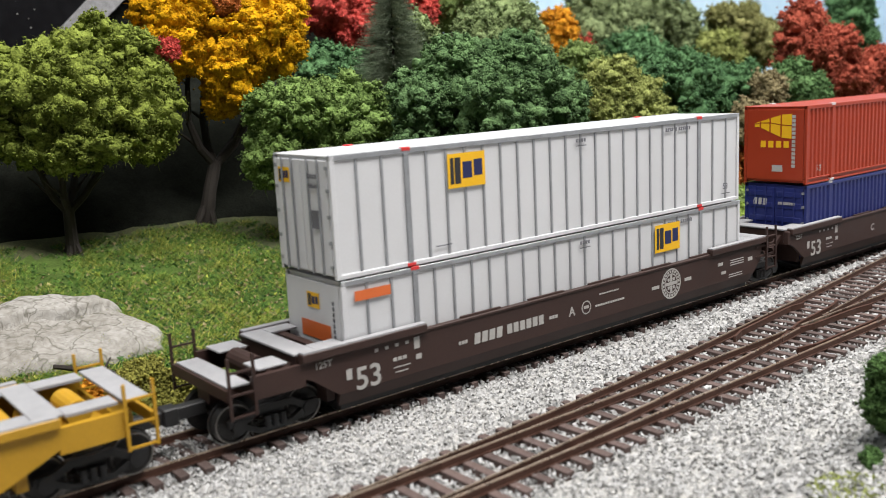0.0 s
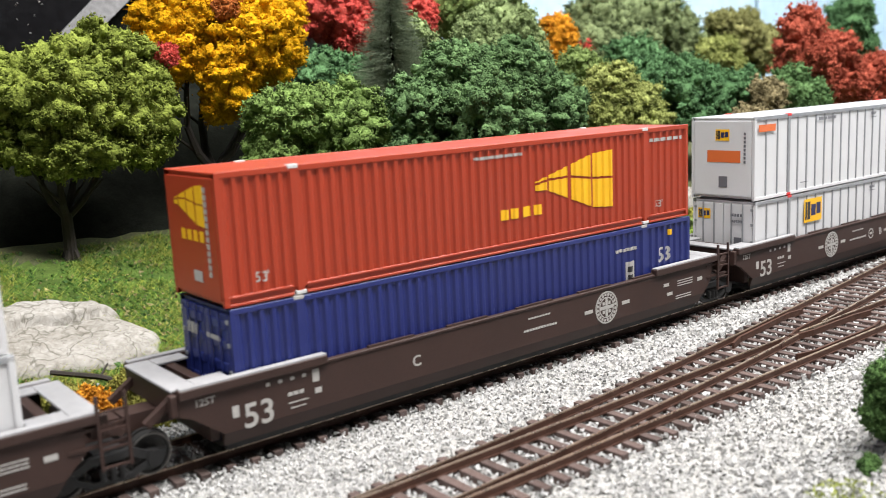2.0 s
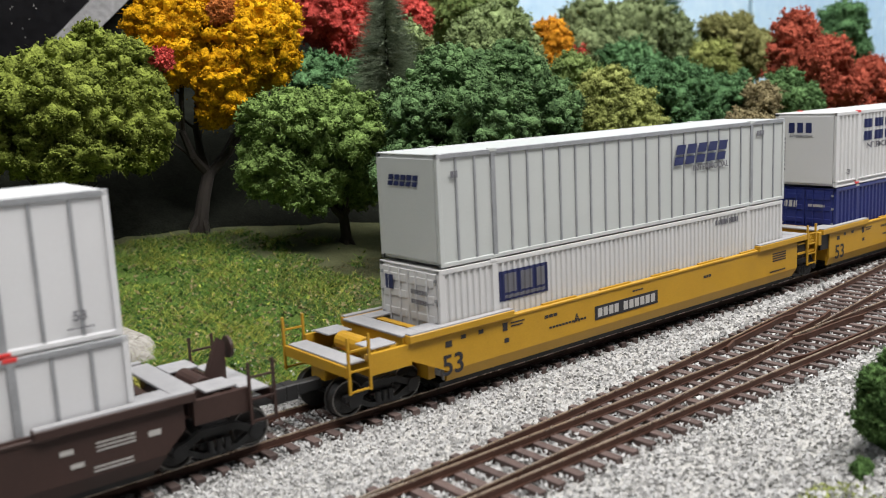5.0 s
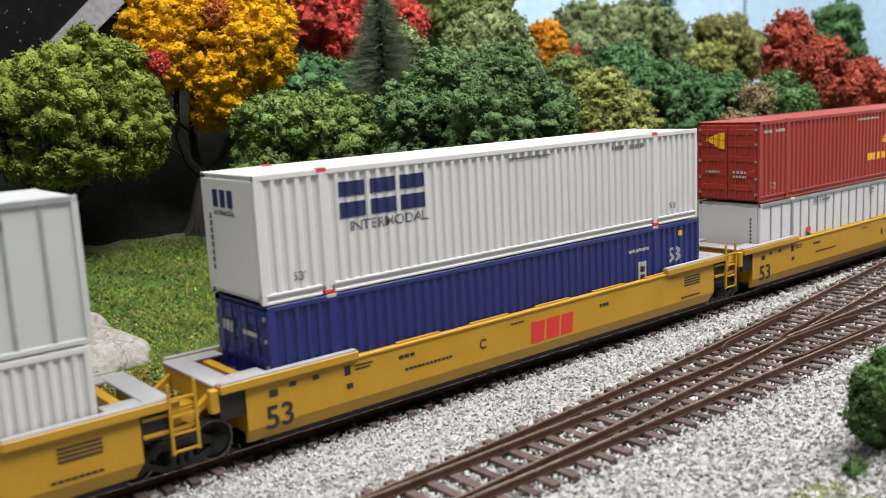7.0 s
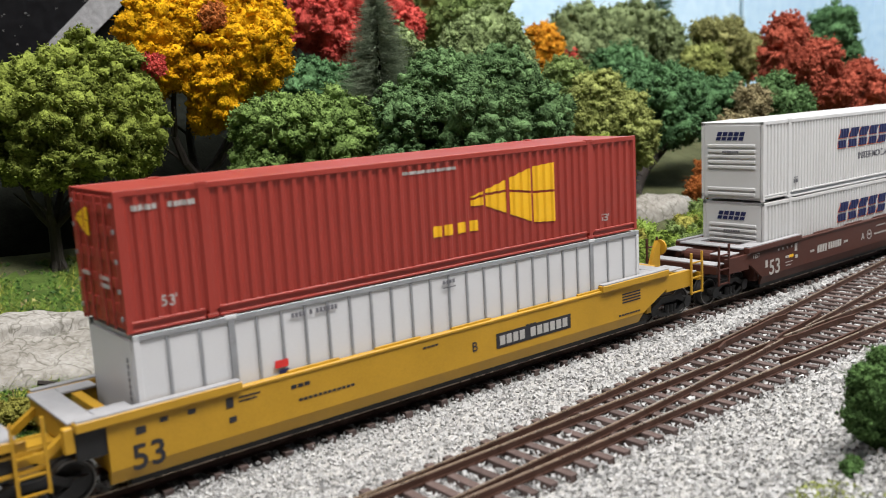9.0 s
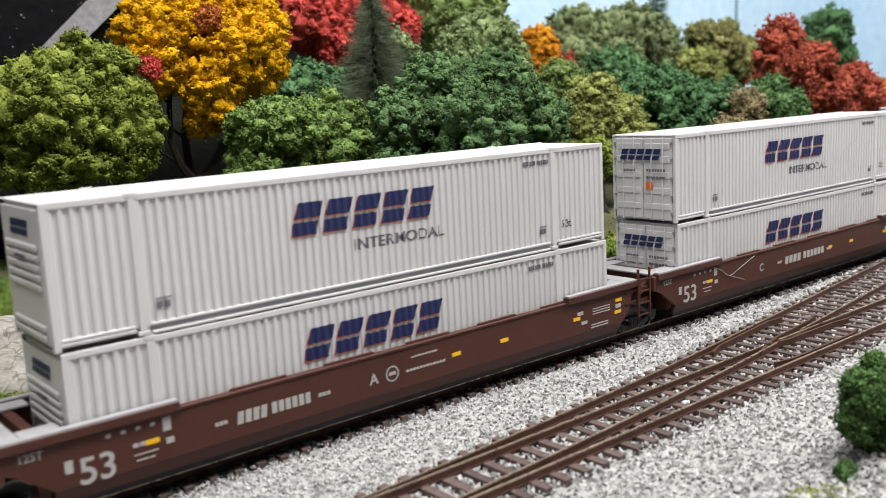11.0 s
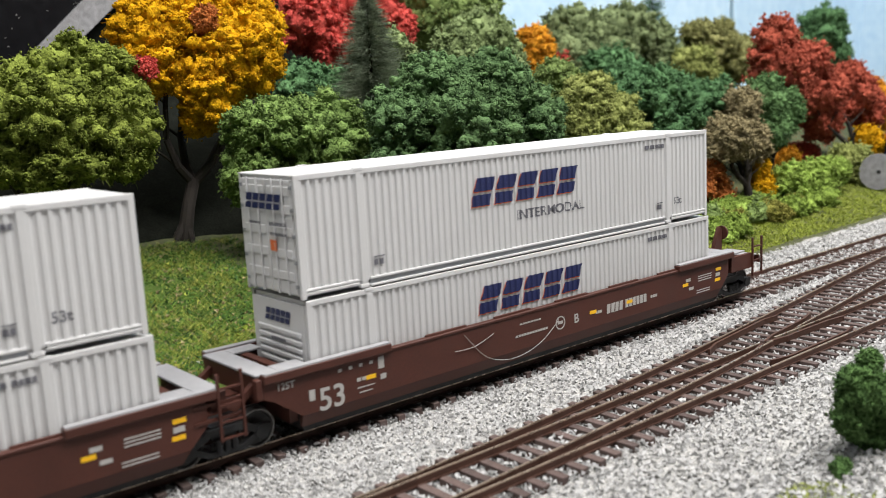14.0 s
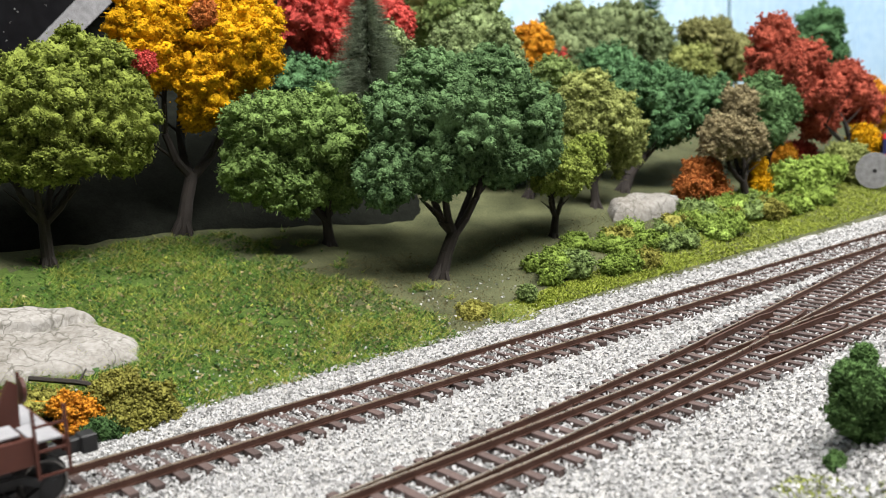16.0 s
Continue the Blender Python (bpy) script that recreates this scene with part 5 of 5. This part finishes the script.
def bush(label, lobes, material, level, count, size):
    """A bush of foam lobes, sunk to the ground by its lowest ones."""
    c = np.array(lobes)
    base = gz(round(float(c[:, 0].mean()), 1), round(float(c[:, 1].mean()), 1))
    drop = min(0.0, base[2] + 0.0 - float((c[:, 2] - 0.8 * c[:, 4]).min()))
    return tree(label, base, [(x, y, z + drop, rx, rz) for x, y, z, rx, rz in lobes], material, level, count, size, 0, name="model_bush")


bush("round rust-brown foam bush on the bank", [(544.6, 115.5, 31.7, 13.0, 9.4), (526.4, 111.5, 22.9, 11.3, 9.2), (551.2, 111.5, 18.5, 10.9, 8.0)], F_RUST, 5, 2700, 0.75)
bush("small bright yellow foam bush", [(585.8, 103.1, 32.0, 7.4, 8.9), (587.5, 101.1, 18.9, 8.2, 9.7)], F_YEL, 5, 1800, 0.7)
bush("red and orange foam bush", [(701.8, 152.1, 31.4, 15.0, 7.0), (674.0, 150.1, 27.2, 11.1, 7.7)], F_ORG, 5, 1500, 0.8)
bush("crimson low foam bush beside the orange one", [(731.2, 153.2, 34.5, 15.3, 8.1)], F_RED, 5, 1500, 0.8)
bush("fresh green foam bush by the meadow", [(609.8, 91.7, 26.4, 15.8, 13.5), (643.5, 93.7, 27.2, 16.4, 13.3), (671.2, 95.7, 28.7, 12.0, 10.4)], F_FRESH, 5, 4800, 0.7)
bush("yellow-green foam bush under the red tree", [(713.6, 104.1, 29.2, 16.9, 15.2)], F_OLIVE, 5, 2700, 0.9)
bush("yellow foam bush behind the red tree", [(762.0, 114.4, 40.7, 13.3, 11.6), (782.7, 112.4, 28.0, 11.8, 11.8)], F_YEL, 5, 1500, 1.0)
bush("dark green shrub on the ballast", [(256.5, -121.0, 15.0, 5.6, 5.6), (266.7, -122.0, 9.7, 6.3, 7.1), (254.5, -120.0, 8.0, 4.5, 4.7), (266.0, -120.0, 0.9, 5.0, 5.0), (261.5, -121.0, 20.5, 3.0, 3.2), (253.0, -119.5, 17.5, 2.2, 2.6)], F_SHRUB, 6, 14400, 0.28)
bush("small green weed on the ballast", [(245.5, -122.0, -2.5, 2.6, 2.0), (248.0, -121.5, -2.8, 2.0, 1.6), (243.6, -123.0, -3.2, 1.5, 1.2)], F_SHRUB, 4, 900, 0.25)
bush("orange foam bush beside the track", [(120.2, 44.0, 8.4, 4.9, 3.9), (123.9, 41.0, 5.1, 4.9, 4.6), (120.9, 40.0, 3.2, 4.2, 3.2)], F_ORG2, 5, 1500, 0.5)
bush("olive foam bush beside the rock", [(135.8, 46.0, 4.8, 7.9, 6.1), (141.9, 40.0, -0.2, 8.5, 6.8), (135.8, 37.0, -1.9, 8.4, 5.7), (146.5, 36.0, -4.6, 4.8, 4.5)], F_OLIVE2, 6, 5600, 0.4)
bush("olive foam bush behind the orange one", [(114.7, 56.0, 8.9, 10.0, 3.3), (107.5, 58.0, 9.4, 8.2, 3.3)], F_OLIVE2, 5, 2100, 0.4)
bush("yellow-olive moss mound beside the track", [(287.0, 53.0, -2.0, 8.5, 5.0), (281.0, 50.0, -3.0, 6.0, 3.6)], F_OLIVE2, 5, 2600, 0.35)
bush("small dark weed tuft", [(315.8, 49.4, 2.5, 3.9, 3.9)], F_DKOL, 5, 960, 0.4)
bush("dark green low foam bush beside the rails", [(126.4, 34.0, -1.4, 5.5, 3.2), (130.6, 33.0, -4.1, 4.3, 2.6)], F_GREEN2, 5, 960, 0.35)


def low_bushes():
    """A ragged strip of low foam bushes between the turf and the bank."""
    rng = random.Random(12)
    for k in range(52):
        x = 344 + 5.6 * k + rng.uniform(-4, 4)
        y = 50 + (x - 344) * 0.10 + rng.uniform(0, 18 + 7 * (k % 3))
        z = hill(x, y)
        r = rng.uniform(5.5, 9.5) * (1.0 + 0.0012 * (x - 360))
        lobes = [(x + rng.uniform(-0.7, 0.7) * r, y + rng.uniform(-0.5, 0.5) * r, z + r * rng.uniform(0.15, 0.55), r * rng.uniform(0.6, 0.95), r * rng.uniform(0.45, 0.7)) for _ in range(3)]
        bush("low green foam bush beside the turf", lobes, (F_LOW, F_OLIVE2, F_DKOL, F_LOW, F_FRESH)[rng.randrange(5)], 4, 800, 0.5)


low_bushes()


def spruce(x, y, top, r, needles, low=0.2, n=7500):
    b = gz(x, y)
    rng = np.random.default_rng(40)
    t = thing("spruce_tree", "grey-green bristle spruce tree", "tree", m=pose(x * MM, y * MM, b[2] * MM))
    bm = bmesh.new()
    h = top - b[2]
    tube(bm, (0, 0, -2), (0, 0, h), 2.0, 0.4, 8)
    part("trunk", bm, BARK, t)
    u = rng.random(n) ** 0.85
    a = rng.uniform(0, math.tau, n)
    tier = (u * 13) % 1.0
    reach = r * (1 - u) ** 0.75 * (0.72 + 0.28 * (1 - tier)) * rng.uniform(0.7, 1.1, n) + 2
    z = h * (low + (1 - low) * u)
    d = np.stack([np.cos(a), np.sin(a), np.zeros(n)], 1)
    zero = 0 * z
    p = d * (reach * rng.uniform(0.0, 0.45, n))[:, None] + np.stack([zero, zero, z], 1)
    q = d * reach[:, None] + np.stack([zero, zero, z + reach * rng.uniform(-0.22, 0.18, n)], 1) + rng.normal(size=(n, 3)) * 1.6
    side = np.stack([-d[:, 1], d[:, 0], 0 * a], 1) * 0.28
    up = np.array([0, 0, 0.28])
    v = np.stack([p - side, p + side, q, p + up, p - up], 1).reshape(-1, 3)
    k = 5 * np.arange(n)[:, None]
    f = np.concatenate([k + np.array([[0, 1, 2]]), k + np.array([[3, 4, 2]])])
    ob = new("needles", from_arrays("needles", v * MM, f, needles))
    ob.parent = t


spruce(337, 183, 146, 36, F_NEEDLE, 0.22, 4200)


def twig():
    t = thing("twig", "dark dry twig lying against the rock", "twig", m=pose(0.127, 0.060, 0.005))
    bm = bmesh.new()
    tube(bm, (-10, 7, 4.0), (2, -1, 1.5), 0.8, 0.9, 6)
    tube(bm, (2, -1, 1.5), (11, -6, -2.0), 0.9, 0.6, 6)
    tube(bm, (2, -1, 1.5), (6, 3, 4), 0.5, 0.25, 5)
    part("stick", bm, BARK, t)


twig()


def far_things():
    d = thing("round_plate", "grey round plate with a dark centre standing in turf", "plate", m=pose(0.706, 0.079, 0.007, 0, 0, -62))
    bm = bmesh.new()
    tube(bm, (0, 0, 12), (0, 2.5, 12), 13, n=36)
    part("disc", bm, GREYEDGE, d)
    bm = bmesh.new()
    tube(bm, (0, -0.3, 12), (0, 2.8, 12), 1.5, n=12)
    part("hub", bm, BLACK, d, "dark hub hole")
    b = thing("sign_box", "small blue box with pink bands", "box", m=pose(0.768, 0.098, 0.0, 0, 0, 40))
    boxes("box_body", NAVY, b, (-4, 4, -4, 4, 8, 42))
    for z in (22, 38):
        boxes("band", LRED, b, (-4.3, 4.3, -4.3, 4.3, z, z + 4))
    p = thing("utility_pole", "thin grey-blue pole before the sky board", "pole", m=pose(0.955, 0.356, 0.06))
    bm = bmesh.new()
    tube(bm, (0, 0, 0), (0, 0, 200), 2.2, 1.8, 8)
    part("mast", bm, mat("grey_blue_pole", (0.22, 0.33, 0.42), 0.7), p)


far_things()
spruce(889, 412, 235, 30, F_DARK, 0.2, 3000)


# ---- rocks ----
def rock(label, pts, z0, seed, material=ROCK, bulge=6.0, ledge=None):
    """A weathered slab over a plan outline, split along its bed by a crevice."""
    c = np.array(pts, float)
    cx, cy = c.mean(0)
    t = thing("rock", label, "rock", m=pose(cx * MM, cy * MM, z0 * MM))
    n, m = 200, 60
    v = []
    for j in range(m + 1):
        s = j / m
        for i in range(n):
            a = i / n * len(pts)
            k = int(a)
            p = c[k % len(pts)] * (1 - a + k) + c[(k + 1) % len(pts)] * (a - k)
            x, y = (p - (cx, cy)) * s * (1 + 0.06 * noise.noise((p[0] / 7, p[1] / 7, seed)))
            z = hill(cx + x, cy + y) - z0 + bulge * (1 - s ** 10) - 3 * s ** 12
            z += (1.5 * noise.noise((x / 16 + seed, y / 16, 0)) + 0.7 * noise.noise((x / 5, y / 5, seed)) + 0.3 * noise.noise((x / 1.6, y / 1.6, seed))) * (1 - 0.7 * s ** 6)
            if ledge is not None:
                e = y - ledge - 0.10 * x - 2.5 * noise.noise((x / 12, 0, seed)) - 0.8 * noise.noise((x / 3, 0, seed))
                z += 2.6 * min(1.0, max(0.0, e / 0.8)) - 2.6 * math.exp(-(e / 1.0) ** 2)
            crack = abs(noise.noise((x / 11 + 3, y / 11, 7 + seed)))
            z -= 0.8 * max(0.0, 1 - crack / 0.035)
            v.append((x, y, z))
    f = []
    for j in range(m):
        for i in range(n):
            a, b = j * n + i, j * n + (i + 1) % n
            f += [(a, b, b + n), (a, b + n, a + n)]
    ob = new("slab", from_arrays("slab", np.array(v) * MM, np.array(f), material, True))
    ob.parent = t


rock("flat pale plaster rock slab in the grass", [(80, 98), (122, 128), (150, 122), (162, 90), (156, 71), (138, 69), (112, 73), (88, 78)], 8, 1, ROCK, 3.5, 14.0)
rock("white plaster rock among low bushes", [(440, 104), (452, 118), (480, 122), (508, 120), (516, 108), (490, 98), (460, 96)], 14, 2, ROCK, 8.0)


# ---- grass ----
def blades(name, label, xs, ys, hs, material, rng, lean=0.5, width=0.22):
    n = len(xs)
    z = np.array([hill(x, y) for x, y in zip(xs, ys)])
    a = rng.uniform(0, math.tau, n)
    b = rng.uniform(0, math.tau, n)
    p = np.stack([xs, ys, z - 0.2], 1)
    side = np.stack([np.cos(a), np.sin(a), 0 * a], 1) * width
    tip = p + np.stack([np.cos(b) * lean * hs, np.sin(b) * lean * hs, hs], 1)
    v = np.stack([p - side, p + side, tip], 1).reshape(-1, 3)
    f = np.arange(3 * n).reshape(-1, 3)
    tagged(new(name, from_arrays(name, v * MM, f, material)), label, "grass", kind="stuff")


def crumbs(name, label, category, x, y, size, material, rng):
    z = np.array([hill(a, b) for a, b in zip(x, y)]) + rng.uniform(-0.2, 0.5, len(x))
    v, f = flakes(np.stack([x, y, z], 1), size, rng, 0.6)
    tagged(new(name, from_arrays(name, v * MM, f, material)), label, category, kind="stuff")


def grass():
    rng = np.random.default_rng(11)
    n = 110000
    x = rng.uniform(75, 340, n)
    y = 36 + 140 * rng.random(n) ** 1.2
    patch = np.array([noise.noise((a / 22, b / 22, 1.0)) + 0.6 * noise.noise((a / 7, b / 7, 4.0)) for a, b in zip(x, y)])
    keep = (patch > -0.45 + rng.random(n) * 0.5 - 0.3) & (x - 262 < 20 - (y - 36) * 0.25 + 40 * patch)
    x, y, patch = x[keep], y[keep], patch[keep]
    kind = rng.random(len(x)) + 0.5 * patch
    for name, label, material, lo, hi in (("grass", "short green static grass on the bank", GRASS, 0.25, 0.72), ("grass", "dark green static grass on the bank", GRASSD, -9, 0.25), ("grass", "straw-yellow static grass tips on the bank", GRASSY, 0.72, 9)):
        m = (kind > lo) & (kind <= hi)
        blades(name, label, x[m], y[m], rng.uniform(0.9, 2.8, m.sum()) * (1 + 0.7 * patch[m]), material, rng, 1.5, 0.13)
    m = rng.random(len(x)) < 0.12
    crumbs("turf_crumbs", "green foam turf crumbs in the grass", "grass", x[m], y[m], rng.uniform(0.2, 0.6, m.sum()), GRASSD, rng)
    for share, label, material in ((0.008, "bright green foam tufts in the grass", GRASS2), (0.05, "deep green foam tufts in the grass", F_GREEN2), (0.05, "brown foam crumbs in the grass", F_BROWN)):
        m = rng.random(len(x)) < share * np.clip((190 - y) / 90, 0.15, 1.0)
        crumbs("turf_crumbs", label, "grass", x[m], y[m], rng.uniform(0.3, 0.95, m.sum()), material, rng)
    x = rng.uniform(90, 330, 700)
    y = 36 + 42 * rng.random(700) ** 3
    crumbs("stray_ballast", "stray white stones in the grass", "ballast", x, y, rng.uniform(0.3, 0.7, 700), BALLAST, rng)
    n = 60000
    x = rng.uniform(300, 900, n)
    y = 40 + (x - 300) * 0.02 + rng.random(n) * (10 + (x - 300) * 0.11)
    blades("turf", "bright yellow-green turf along the track", x, y, rng.uniform(0.5, 1.3, n), GRASS2, rng, 0.9, 0.5)
    x = rng.uniform(215, 500, 5500)
    y = 38 + 80 * rng.random(5500)
    crumbs("leaf_litter", "brown and olive litter on the bare bank", "soil", x, y, rng.uniform(0.12, 0.36, 5500), LITTER, rng)
    x = 218 + 85 * rng.random(16000) ** 1.3
    y = 40 + 75 * rng.random(16000)
    blades("dry_grass", "thin brownish olive fibres on the bare bank", x, y, rng.uniform(0.3, 1.1, 16000), LITTER, rng, 1.6, 0.12)
    for name, cx, cy, r in (("moss", 228.5, -126, 8), ("moss", 240, -138, 5), ("moss", 300, 42, 9)):
        a, q = rng.uniform(0, math.tau, 2000), r * np.sqrt(rng.random(2000))
        crumbs(name, "yellow-green moss patch on the ballast", "moss", cx + q * np.cos(a) * 1.3, cy + q * np.sin(a), rng.uniform(0.2, 0.6, 2000), F_OLIVE, rng)


grass()
MAIN = main_track()
TURN = turnout()


# ---- what moves ----
TRAIN = [(0.0, -0.0), (0.5, -0.0644), (1.0, -0.13), (1.5, -0.1955), (2.0, -0.2665), (2.5, -0.3390), (3.0, -0.4155), (3.5, -0.4888), (4.0, -0.5605), (4.6, -0.6480), (5.25, -0.7400), (5.9, -0.8330), (6.5, -0.9215), (7.0, -0.9895), (7.5, -1.0510), (8.0, -1.1155), (8.5, -1.1840), (9.0, -1.2520), (9.6, -1.3355), (10.2, -1.4205), (10.8, -1.5065), (11.4, -1.5920), (12.0, -1.6725), (12.5, -1.7342), (13.0, -1.7945), (13.5, -1.8594), (14.0, -1.9255), (14.5, -1.9915), (15.0, -2.0610), (15.5, -2.1354), (16.0, -2.2109)]


def travel(t):
    """How far the train has come at t seconds."""
    ts, ss = [r[0] for r in TRAIN], [r[1] for r in TRAIN]
    k = min(max(sum(u <= t for u in ts) - 1, 0), len(ts) - 2)

    def slope(i):
        a, b = max(0, i - 1), min(len(ts) - 1, i + 1)
        return (ss[b] - ss[a]) / (ts[b] - ts[a])
    h = ts[k + 1] - ts[k]
    u = (t - ts[k]) / h
    return ((2 * u ** 3 - 3 * u ** 2 + 1) * ss[k] + (u ** 3 - 2 * u ** 2 + u) * h * slope(k) + (3 * u ** 2 - 2 * u ** 3) * ss[k + 1] + (u ** 3 - u ** 2) * h * slope(k + 1))


def motions():
    ts = [k / 6 for k in range(97)]
    for ob, x, z in MOVING:
        walk(ob, [(t, pose(x + travel(t), 0, z)) for t in ts])
    ts = [k / 30 for k in range(481)]
    for ob, x in WHEELS:
        walk(ob, [(t, pose(x, 0, 0.0053, 0, math.degrees(travel(t) / 0.0053), 0)) for t in ts])


motions()
